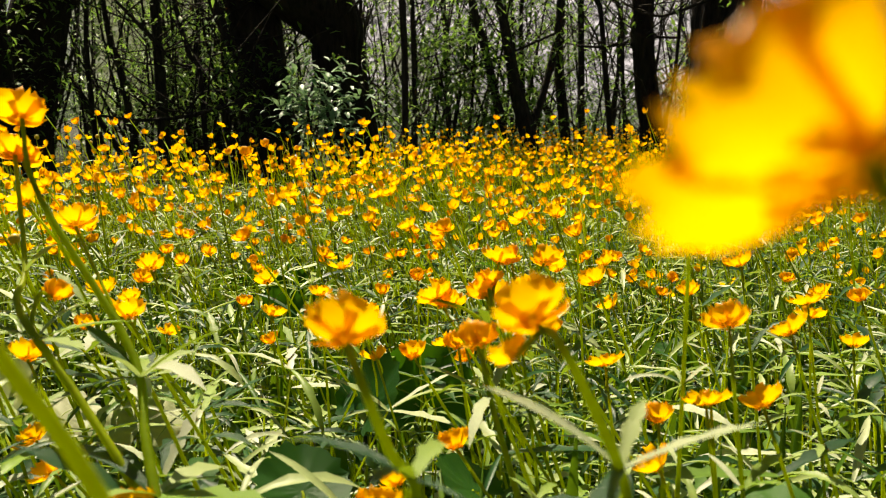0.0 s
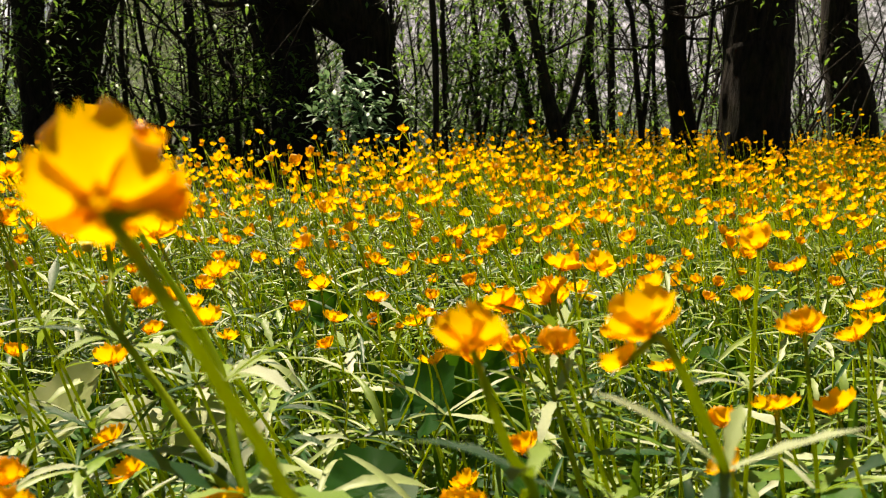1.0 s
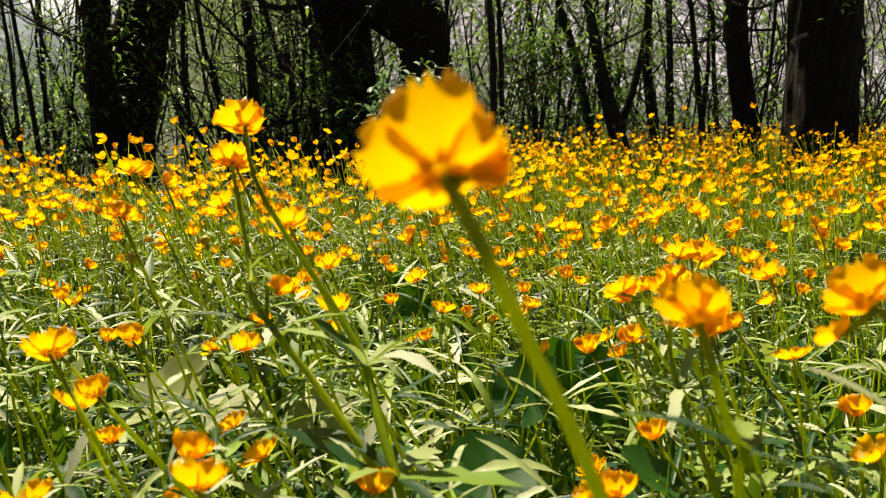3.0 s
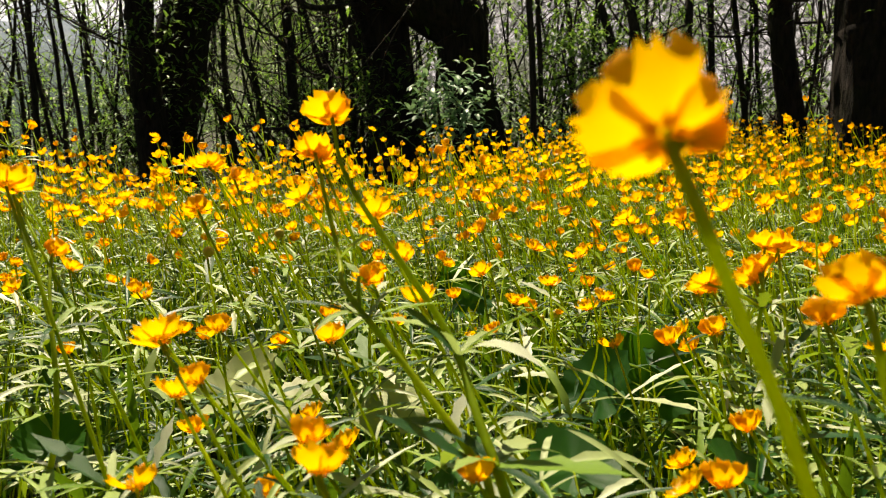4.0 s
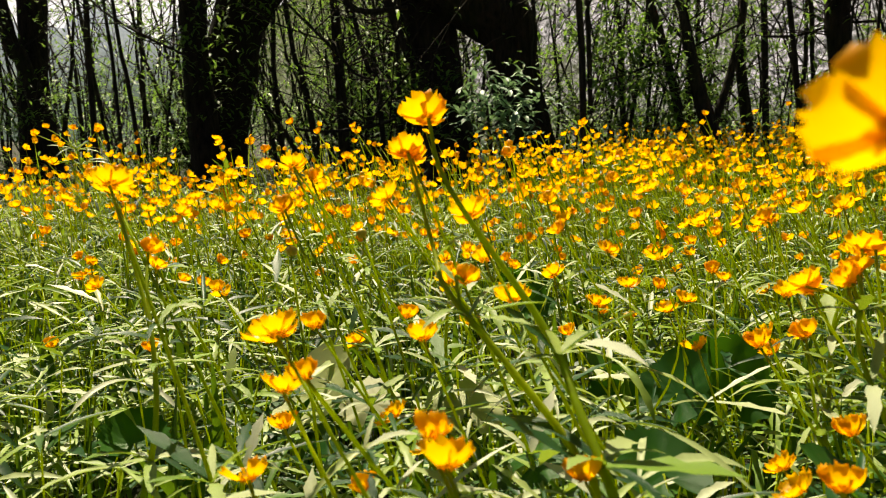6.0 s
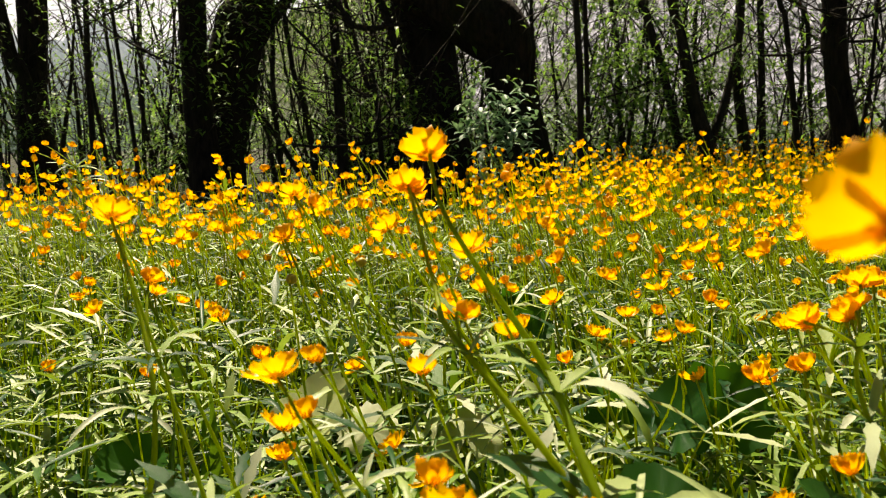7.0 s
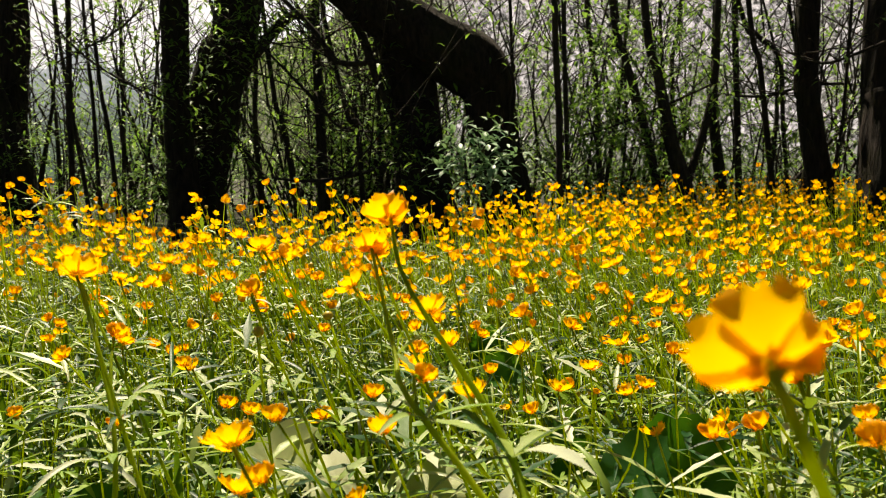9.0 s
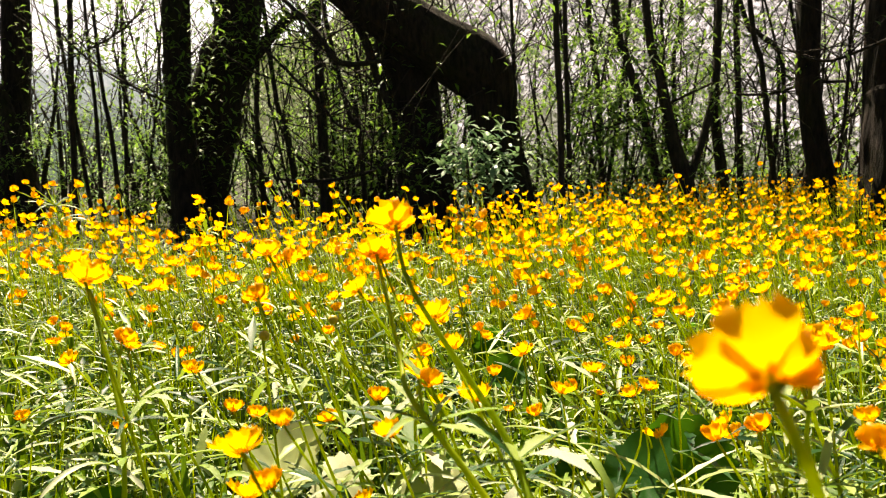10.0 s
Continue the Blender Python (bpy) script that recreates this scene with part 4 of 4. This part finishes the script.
tree("tree", "dark leaning old willow with a forked, moss-topped trunk", [
    [(-0.35, 4.73, -0.06, 0.178), (-0.40, 4.75, 0.30, 0.154), (-0.44, 4.76, 0.50, 0.148), (-0.50, 4.77, 0.73, 0.141), (-0.52, 4.79, 0.93, 0.160), (-0.62, 4.79, 1.07, 0.188), (-0.83, 4.77, 1.20, 0.176), (-1.07, 4.74, 1.37, 0.165), (-1.27, 4.73, 1.53, 0.160), (-1.54, 4.71, 1.77, 0.160), (-1.95, 4.75, 2.25, 0.145), (-2.5, 4.8, 3.2, 0.12), (-2.8, 4.9, 4.6, 0.08)],
    [(-0.87, 4.80, -0.06, 0.167), (-0.90, 4.82, 0.33, 0.146), (-0.94, 4.84, 0.60, 0.142), (-0.97, 4.86, 0.88, 0.146), (-1.02, 4.88, 1.08, 0.152), (-1.13, 4.88, 1.29, 0.104)],
], 1, (16, 0.7, 0.005, 5), 0.05, 40, 0.18, branches=[
    [(-1.65, 4.20, 0.42, 0.008), (-1.47, 4.23, 0.40, 0.009), (-1.25, 4.26, 0.42, 0.011), (-1.10, 4.29, 0.46, 0.011), (-0.94, 4.32, 0.52, 0.012)],
    [(-1.71, 4.60, 1.46, 0.013), (-1.51, 4.61, 1.26, 0.015), (-1.38, 4.61, 1.09, 0.018), (-1.09, 4.66, 1.10, 0.012)],
    [(-1.88, 4.65, 1.21, 0.007), (-1.68, 4.66, 1.01, 0.010), (-1.51, 4.67, 0.84, 0.010), (-1.40, 4.68, 0.72, 0.008), (-1.14, 4.72, 0.68, 0.007)],
    [(-1.41, 4.75, 1.48, 0.020), (-1.28, 4.75, 1.27, 0.027), (-1.18, 4.74, 1.00, 0.031), (-1.10, 4.73, 0.80, 0.020)],
# these clumps hang out of view, added to shade the wood floor
], low=0.25, clumps=[((-1.9, 7.4, 4.6), 0.9, 2400), ((-1.1, 8.8, 4.6), 0.8, 2600), ((-0.2, 8.0, 4.4), 0.8, 2600)])
tree("tree", "dark twin-stemmed tree with leafy shoots on its bark", [
    [(-2.52, 4.94, -0.06, 0.129), (-2.54, 4.95, 0.24, 0.112), (-2.59, 4.98, 0.65, 0.097), (-2.63, 5.03, 1.14, 0.090), (-2.64, 5.07, 1.59, 0.086), (-2.71, 5.28, 6.00, 0.052)],
    [(-2.66, 5.32, -0.06, 0.220), (-2.64, 5.34, 0.19, 0.191), (-2.62, 5.37, 0.47, 0.169), (-2.56, 5.42, 0.87, 0.185), (-2.49, 5.47, 1.27, 0.177), (-2.39, 5.53, 1.67, 0.173), (-1.89, 5.83, 6.00, 0.104)],
], 2, (30, 0.5, 0.004, 5), 0.05, 22, 0.18, branches=[
    [(-2.31, 5.5, 1.23, 0.052), (-2.15, 5.54, 1.43, 0.044), (-2.0, 5.58, 1.56, 0.036), (-1.84, 5.6, 1.51, 0.028)],
    [(-3.34, 4.81, 1.16, 0.006), (-2.98, 4.89, 1.35, 0.007), (-2.80, 4.93, 1.51, 0.007)],
    [(-3.45, 4.83, 1.49, 0.006), (-3.16, 4.84, 1.20, 0.007), (-2.87, 4.87, 1.02, 0.009), (-2.65, 4.90, 0.91, 0.009)],
# clumps above 4 m: unseen, added for shade; lower ones are leafy shoots
], clumps=[((-2.6, 5.9, 4.6), 0.8, 2160), ((-3.7, 6.0, 4.4), 0.8, 1920), ((-2.2, 7.4, 4.4), 0.9, 1920), ((-2.50, 4.78, 0.93), 0.2, 260), ((-2.25, 5.1, 1.30), 0.24, 340), ((-2.75, 4.8, 1.4), 0.2, 160), ((-1.89, 5.05, 1.3), 0.16, 110), ((-2.42, 5.0, 0.62), 0.24, 230), ((-2.1, 5.2, 1.6), 0.25, 160)])
tree("tree", "dark V-shaped pair of trunks in the shade", [
    [(-4.47, 5.79, -0.06, 0.164), (-4.48, 5.83, 0.29, 0.142), (-4.52, 5.92, 0.92, 0.119), (-4.54, 6.01, 1.47, 0.115), (-4.61, 6.37, 6.00, 0.069)],
    [(-4.17, 5.64, -0.06, 0.102), (-4.22, 5.66, 0.25, 0.089), (-4.34, 5.71, 0.64, 0.076), (-4.49, 5.74, 1.04, 0.062), (-4.65, 5.78, 1.44, 0.058), (-5.35, 5.94, 5.00, 0.035)],
# two high unseen clumps added for shade, one low leafy shoot
], 3, (26, 0.6, 0.004, 5), 0.05, 18, 0.16, clumps=[((-4.8, 6.2, 4.6), 0.9, 2160), ((-5.2, 7.8, 4.4), 0.9, 1560), ((-4.3, 5.6, 1.45), 0.2, 60)])
tree("tree", "slim dark upright tree trunk", [
    [(1.33, 4.55, -0.06, 0.087), (1.30, 4.57, 0.37, 0.076), (1.26, 4.59, 0.61, 0.067), (1.23, 4.62, 0.91, 0.064), (1.22, 4.66, 1.37, 0.064), (1.16, 4.88, 6.00, 0.038)],
# unseen clumps added for shade; the nearer one darkens the thick trunk
], 4, (18, 0.5, 0.004, 3), 0.045, 16, 0.14, clumps=[((0.9, 9.6, 4.6), 0.8, 1800), ((0.70, 6.5, 4.2), 0.75, 3600)])
tree("tree", "thick dark tree trunk with furrowed bark", [
    [(1.61, 4.35, -0.06, 0.230), (1.61, 4.39, 0.30, 0.192), (1.62, 4.42, 0.51, 0.185), (1.64, 4.47, 0.81, 0.186), (1.65, 4.52, 1.11, 0.186), (1.71, 4.91, 6.00, 0.126)],
], 5, (10, 0.5, 0.004, 2), 0.045, 60, 0.10, branches=[
    [(1.56, 4.38, 1.11, 0.010), (1.39, 4.35, 1.04, 0.008), (1.25, 4.32, 0.99, 0.008), (1.14, 4.30, 1.00, 0.006), (1.03, 4.29, 1.05, 0.004)],
    [(0.90, 4.86, 0.88, 0.007), (1.09, 4.89, 0.88, 0.008), (1.31, 4.94, 0.94, 0.008), (1.54, 4.97, 0.95, 0.008)],
# the high clump is out of view, added as a shade-caster
], clumps=[((2.4, 10.8, 4.8), 0.9, 2000), ((1.6, 4.2, 0.98), 0.06, 14)])
tree("tree", "dark tree trunk with a flared foot, further back", [
    [(3.47, 7.06, -0.06, 0.224), (3.39, 7.13, 0.65, 0.195), (3.31, 7.19, 1.09, 0.161), (3.28, 7.26, 1.52, 0.151), (3.12, 7.61, 6.00, 0.091)],
# unseen clump added behind to cast shade
], 6, (18, 0.6, 0.005, 3), 0.05, 16, 0.14, clumps=[((3.6, 11.4, 4.6), 0.9, 2000)])
tree("sapling", "thin dark sapling with small fresh green leaves", [[(-0.07, 4.22, -0.06, 0.022), (-0.08, 4.24, 0.37, 0.019), (-0.09, 4.28, 0.76, 0.019), (-0.11, 4.31, 1.05, 0.019), (-0.12, 4.34, 1.35, 0.018), (-0.17, 4.44, 3.60, 0.011)]], 20, (13, 0.5, 0.003, 20), 0.052, 7, 0.1, material=TWIG, group="saplings along the wood's edge")
tree("sapling", "thin dark sapling with small fresh green leaves", [[(-0.03, 4.63, -0.06, 0.017), (-0.04, 4.66, 0.36, 0.015), (-0.06, 4.70, 0.85, 0.015), (-0.08, 4.76, 1.43, 0.015), (-0.12, 4.86, 3.60, 0.009)]], 21, (13, 0.5, 0.003, 20), 0.052, 7, 0.1, material=TWIG, group="saplings along the wood's edge")
tree("sapling", "thin dark sapling with small fresh green leaves", [[(0.17, 5.28, -0.06, 0.025), (0.16, 5.30, 0.35, 0.022), (0.13, 5.36, 0.97, 0.022), (0.09, 5.38, 1.27, 0.020), (0.06, 5.40, 1.56, 0.020), (-0.07, 5.49, 3.60, 0.012)]], 22, (13, 0.5, 0.003, 20), 0.052, 7, 0.1, material=TWIG, group="saplings along the wood's edge")
tree("sapling", "thin dark sapling with small fresh green leaves", [[(0.52, 4.72, -0.06, 0.034), (0.46, 4.74, 0.40, 0.029), (0.35, 4.77, 0.85, 0.026), (0.27, 4.78, 1.11, 0.024), (0.20, 4.81, 1.43, 0.024), (-0.02, 4.88, 3.60, 0.015)]], 23, (13, 0.5, 0.003, 20), 0.052, 7, 0.1, branches=[[(-0.03, 4.69, 0.64, 0.005), (0.19, 4.73, 0.70, 0.007), (0.51, 4.80, 0.83, 0.008), (0.77, 4.85, 0.95, 0.007)]], material=TWIG, group="saplings along the wood's edge")
tree("sapling", "thin dark sapling with small fresh green leaves", [[(0.68, 4.65, -0.06, 0.062), (0.61, 4.66, 0.35, 0.054), (0.53, 4.67, 0.62, 0.041), (0.45, 4.70, 1.00, 0.027), (0.37, 4.73, 1.41, 0.024), (0.17, 4.81, 3.60, 0.014)]], 24, (13, 0.5, 0.003, 20), 0.052, 7, 0.1, material=TWIG, group="saplings along the wood's edge")
tree("sapling", "thin dark sapling with small fresh green leaves", [[(0.57, 4.73, -0.06, 0.030), (0.64, 4.77, 0.38, 0.026), (0.71, 4.81, 0.62, 0.023), (0.78, 4.85, 0.95, 0.023), (0.80, 4.91, 1.46, 0.020), (0.85, 5.02, 3.60, 0.012)]], 25, (13, 0.5, 0.003, 20), 0.052, 7, 0.1, material=TWIG, group="saplings along the wood's edge")
tree("sapling", "thin dark sapling with small fresh green leaves", [[(0.97, 5.51, -0.06, 0.047), (0.95, 5.53, 0.39, 0.041), (0.90, 5.57, 0.83, 0.034), (0.91, 5.63, 1.36, 0.028), (0.93, 5.74, 3.60, 0.017)]], 26, (13, 0.5, 0.003, 13), 0.050, 7, 0.1, material=TWIG, group="saplings along the wood's edge")
tree("sapling", "thin dark sapling with small fresh green leaves", [[(1.10, 5.63, -0.06, 0.029), (1.09, 5.65, 0.35, 0.025), (1.07, 5.72, 0.99, 0.023), (1.05, 5.77, 1.60, 0.023), (1.01, 5.87, 3.60, 0.014)]], 27, (13, 0.5, 0.003, 13), 0.050, 7, 0.1, material=TWIG, group="saplings along the wood's edge")
tree("sapling", "thin dark sapling with small fresh green leaves", [[(1.15, 4.83, -0.06, 0.022), (1.12, 4.85, 0.36, 0.020), (1.09, 4.87, 0.62, 0.018), (1.04, 4.91, 1.07, 0.016), (0.97, 4.93, 1.43, 0.016), (0.75, 5.00, 3.60, 0.010)]], 28, (13, 0.5, 0.003, 13), 0.050, 7, 0.1, material=TWIG, group="saplings along the wood's edge")
tree("sapling", "thin dark sapling with small fresh green leaves", [[(1.32, 5.26, -0.06, 0.016), (1.31, 5.28, 0.35, 0.014), (1.28, 5.32, 0.74, 0.014), (1.25, 5.35, 1.15, 0.016), (1.11, 5.35, 1.30, 0.016), (0.98, 5.35, 1.55, 0.016), (0.43, 5.36, 3.60, 0.010)]], 29, (13, 0.5, 0.003, 13), 0.050, 7, 0.1, material=TWIG, group="saplings along the wood's edge")
tree("sapling", "thin dark sapling with small fresh green leaves", [[(-3.34, 4.91, -0.06, 0.026), (-3.35, 4.93, 0.35, 0.023), (-3.38, 4.99, 1.00, 0.021), (-3.40, 5.05, 1.61, 0.019), (-3.43, 5.15, 3.60, 0.011)]], 30, (11, 0.5, 0.003, 9), 0.048, 7, 0.1, material=TWIG, group="saplings along the wood's edge")
tree("sapling", "thin dark sapling with small fresh green leaves", [[(-3.58, 5.48, -0.06, 0.020), (-3.63, 5.50, 0.34, 0.017), (-3.80, 5.56, 1.23, 0.015), (-3.88, 5.60, 1.74, 0.013), (-4.02, 5.67, 3.60, 0.008)]], 31, (11, 0.5, 0.003, 9), 0.048, 7, 0.1, material=TWIG, group="saplings along the wood's edge")
tree("sapling", "thin dark sapling with small fresh green leaves", [[(-3.14, 5.14, -0.06, 0.020), (-3.17, 5.16, 0.31, 0.018), (-3.24, 5.20, 0.78, 0.016), (-3.32, 5.23, 1.26, 0.014), (-3.53, 5.31, 3.60, 0.008)]], 32, (11, 0.5, 0.003, 9), 0.048, 7, 0.1, material=TWIG, group="saplings along the wood's edge")
tree("sapling", "thin dark sapling with small fresh green leaves", [[(-3.55, 5.89, -0.06, 0.021), (-3.56, 5.91, 0.29, 0.018), (-3.57, 5.95, 0.69, 0.018), (-3.59, 6.00, 1.23, 0.016), (-3.64, 6.11, 3.60, 0.010)]], 33, (11, 0.5, 0.003, 9), 0.048, 7, 0.1, material=TWIG, group="saplings along the wood's edge")
tree("sapling", "thin dark sapling with small fresh green leaves", [[(-3.39, 5.31, -0.06, 0.019), (-3.41, 5.33, 0.31, 0.016), (-3.46, 5.38, 0.96, 0.014), (-3.53, 5.43, 1.53, 0.012), (-3.65, 5.51, 3.60, 0.007)]], 34, (11, 0.5, 0.003, 9), 0.048, 7, 0.1, material=TWIG, group="saplings along the wood's edge")
tree("sapling", "thin dark sapling with small fresh green leaves", [[(-1.82, 5.66, -0.06, 0.053), (-1.83, 5.68, 0.30, 0.046), (-1.86, 5.73, 0.76, 0.042), (-1.89, 5.77, 1.21, 0.038), (-1.97, 5.87, 3.60, 0.023)]], 35, (11, 0.5, 0.003, 9), 0.048, 7, 0.1, material=TWIG, group="saplings along the wood's edge")
tree("sapling", "thin dark sapling with small fresh green leaves", [[(-2.10, 5.92, -0.06, 0.035), (-2.14, 5.94, 0.29, 0.031), (-2.24, 5.97, 0.82, 0.026), (-2.34, 6.00, 1.21, 0.020), (-2.62, 6.07, 3.60, 0.012)]], 36, (11, 0.5, 0.003, 9), 0.048, 7, 0.1, material=TWIG, group="saplings along the wood's edge")
tree("sapling", "thin dark sapling with small fresh green leaves", [[(-1.45, 5.42, -0.06, 0.023), (-1.47, 5.44, 0.31, 0.020), (-1.52, 5.48, 0.78, 0.020), (-1.64, 5.49, 1.06, 0.018), (-2.20, 5.52, 3.60, 0.011)]], 37, (11, 0.5, 0.003, 9), 0.048, 7, 0.1, material=TWIG, group="saplings along the wood's edge")
tree("sapling", "thin dark sapling with small fresh green leaves", [[(-2.50, 6.16, -0.06, 0.026), (-2.52, 6.18, 0.28, 0.023), (-2.58, 6.24, 0.92, 0.021), (-2.57, 6.30, 1.57, 0.018), (-2.54, 6.41, 3.60, 0.011)]], 38, (11, 0.5, 0.003, 9), 0.048, 7, 0.1, material=TWIG, group="saplings along the wood's edge")
tree("sapling", "thin dark sapling with small fresh green leaves", [[(-1.10, 5.07, -0.06, 0.025), (-1.14, 5.10, 0.46, 0.022), (-1.20, 5.15, 1.01, 0.026), (-1.29, 5.17, 1.42, 0.018), (-1.56, 5.24, 3.60, 0.011)]], 39, (11, 0.5, 0.003, 9), 0.048, 7, 0.1, material=TWIG, group="saplings along the wood's edge")
tree("sapling", "thin dark sapling with small fresh green leaves", [[(0.15, 4.97, -0.06, 0.016), (0.18, 5.00, 0.32, 0.014), (0.23, 5.04, 0.67, 0.012), (0.27, 5.08, 0.98, 0.012), (0.47, 5.24, 3.60, 0.007)]], 40, (13, 0.5, 0.003, 20), 0.052, 7, 0.1, material=TWIG, group="saplings along the wood's edge")
tree("sapling", "thin dark sapling with small fresh green leaves", [[(-0.27, 5.00, -0.06, 0.016), (-0.31, 5.02, 0.32, 0.014), (-0.38, 5.06, 0.81, 0.014), (-0.40, 5.09, 1.17, 0.012), (-0.51, 5.19, 3.60, 0.007)]], 41, (13, 0.5, 0.003, 20), 0.052, 7, 0.1, material=TWIG, group="saplings along the wood's edge")
tree("sapling", "thin dark sapling with small fresh green leaves", [[(1.52, 5.60, -0.06, 0.017), (1.51, 5.62, 0.35, 0.015), (1.48, 5.70, 1.13, 0.013), (1.38, 5.72, 1.58, 0.013), (1.16, 5.79, 3.60, 0.008)]], 42, (13, 0.5, 0.003, 13), 0.050, 7, 0.1, material=TWIG, group="saplings along the wood's edge")
tree("sapling", "thin dark sapling with small fresh green leaves", [[(1.38, 4.76, -0.06, 0.013), (1.42, 4.79, 0.36, 0.011), (1.48, 4.84, 0.71, 0.011), (1.50, 4.87, 1.03, 0.010), (1.61, 5.02, 3.60, 0.006)]], 43, (13, 0.5, 0.003, 13), 0.050, 7, 0.1, material=TWIG, group="saplings along the wood's edge")
tree("sapling", "thin dark sapling with small fresh green leaves", [[(0.73, 5.78, -0.06, 0.023), (0.71, 5.80, 0.34, 0.020), (0.66, 5.87, 1.17, 0.016), (0.72, 5.93, 1.64, 0.016), (0.82, 6.04, 3.60, 0.010)]], 44, (13, 0.5, 0.003, 20), 0.052, 7, 0.1, material=TWIG, group="saplings along the wood's edge")
tree("sapling", "thin dark sapling with small fresh green leaves", [[(0.62, 5.96, -0.06, 0.019), (0.63, 5.99, 0.34, 0.016), (0.64, 6.04, 0.87, 0.016), (0.59, 6.12, 1.69, 0.012), (0.53, 6.20, 3.60, 0.007)]], 45, (13, 0.5, 0.003, 20), 0.052, 7, 0.1, material=TWIG, group="saplings along the wood's edge")

tree("shrub", "low shrub with pale silvery green leaves", [
    [(-0.385, 3.94, -0.02, 0.012), (-0.413, 3.90, 0.28, 0.010), (-0.450, 3.86, 0.58, 0.006)],
    [(-0.505, 3.94, -0.02, 0.012), (-0.515, 3.88, 0.28, 0.009), (-0.533, 3.85, 0.54, 0.006)],
], 70, (10, 0.13, 0.003, 7), 0.058, 6, 0.1, clumps=[((-0.43, 3.85, 0.555), 0.10, 130), ((-0.59, 3.85, 0.50), 0.09, 60), ((-0.36, 3.87, 0.46), 0.08, 50)], material=TWIG, key="silver_leaf", low=0.4)
tree("shrub", "low leafy shrub at the foot of the willow", [
    [(-0.95, 4.5, -0.02, 0.012), (-0.94, 4.5, 0.35, 0.009), (-0.92, 4.5, 0.72, 0.005)],
], 71, (14, 0.2, 0.003, 5), 0.06, 6, 0.1, clumps=[((-0.93, 4.5, 0.66), 0.12, 70), ((-0.88, 4.46, 0.45), 0.14, 50)], material=TWIG, low=0.3)
for n, (x, y, h, w) in enumerate(((-0.1, 5.0, 1.5, 0.32), (0.25, 5.0, 1.6, 0.35), (0.5, 5.4, 1.5, 0.35), (-0.3, 5.3, 1.2, 0.3), (0.1, 4.7, 0.8, 0.3), (1.05, 5.9, 1.2, 0.3), (-3.0, 5.6, 0.9, 0.3),
        (-2.2, 7.0, 1.7, 0.5), (-1.6, 6.6, 1.4, 0.45), (-1.2, 7.2, 1.6, 0.5), (-2.8, 7.4, 1.5, 0.5), (-3.4, 7.0, 1.2, 0.45), (0.8, 6.6, 1.3, 0.4),
        (-1.9, 6.0, 1.9, 0.5), (-1.5, 7.6, 2.2, 0.6), (-2.4, 8.2, 2.4, 0.7), (-1.0, 6.2, 1.2, 0.4), (-3.2, 6.2, 1.0, 0.4),
        (-4.3, 7.2, 1.5, 0.5), (-3.8, 6.6, 1.2, 0.45), (-4.6, 6.6, 1.1, 0.45), (-1.35, 6.0, 1.7, 0.45), (-1.7, 6.9, 2.0, 0.5),
        (-4.5, 5.5, 0.9, 0.4), (-5.0, 6.1, 1.3, 0.5), (-2.0, 6.3, 1.2, 0.45), (-1.75, 6.0, 0.9, 0.4), (-2.3, 6.7, 1.3, 0.45), (-3.5, 5.9, 0.7, 0.35))):
    tree("shrub", "loose green shrub with many small leaves", [
        [(x, y, -0.02, 0.012), (x + 0.05, y, h * 0.5, 0.009), (x - 0.03, y + 0.05, h, 0.004)],
        [(x + 0.12, y, -0.02, 0.010), (x + 0.2, y, h * 0.45, 0.008), (x + 0.3, y + 0.05, h * 0.9, 0.004)],
    ], 80 + n, (12, w, 0.0025, 28), 0.05, 6, 0.1, material=TWIG, group="shrubs between the saplings")

# ---- tangle behind the trees ----
spread = random.Random(41)
V, F, spots = [], [], []
for n in range(520):
    y = spread.uniform(5.9, 13.0)
    x = spread.uniform(-1, 1) * (1.2 + 0.62 * y) if n % 5 else -0.27 * y + spread.gauss(0, 0.4)
    h = spread.uniform(0.8, 4.2)
    q = [(x, y, -0.02, spread.choice((0.006, 0.009, 0.014, 0.03))), (x + spread.gauss(0, 0.16) * h, y, h * 0.5, 0.008), (x + spread.gauss(0, 0.22) * h, y + spread.gauss(0, 0.1) * h, h, 0.003)]
    tv, tf = tube(q, 8, 5)
    o = len(V)
    V += list(tv)
    F += [tuple(i + o for i in f) for f in tf]
    made, bs = twigs(spread, q, 5, 0.45, 0.004, 4)
    for tv, tf in made:
        o = len(V)
        V += list(tv)
        F += [tuple(i + o for i in f) for f in tf]
    spots += bs
tagged(new("thicket", mesh_of("thicket", *LIB[store("last", V, F, [TWIG])])), "tangle of thin bare brown stems behind the trees", "thicket", kind="stuff")
for n in range(5200):
    y = spread.uniform(6.0, 12.0)
    spots.append((spread.uniform(-1, 1) * (1.2 + 0.62 * y), y, abs(spread.gauss(0, 0.45))))
# leaf canopy above the view, added only to shade the ground
for n in range(9000):
    y = spread.uniform(7.2, 13.0)
    x = spread.uniform(-1, 1) * (1.2 + 0.66 * y)
    if x < 0.6 or y > 10.2:
        spots.append((x, y, spread.uniform(3.4, 5.2)))
tagged(new("thicket_leaves", merged("thicket_leaves", spray(spread, spots, 0.075))), "small yellow-green spring leaves in the thicket, with an added unseen shade canopy above", "foliage", kind="stuff")

# ---- shaded herbs under the trees ----
pieces = []
for n in range(2600):
    y = 2.0 + 6.0 * spread.random()
    x = spread.uniform(-1, 1) * (0.6 + 0.7 * y)
    if y < meadow_edge(x):
        continue
    pieces += leafy_shoot(spread, x, y, spread.uniform(0.03, 0.15), True)
tagged(new("woodland_herbs", merged("woodland_herbs", pieces)), "low green herbs in the shade under the trees", "herbs", kind="stuff")
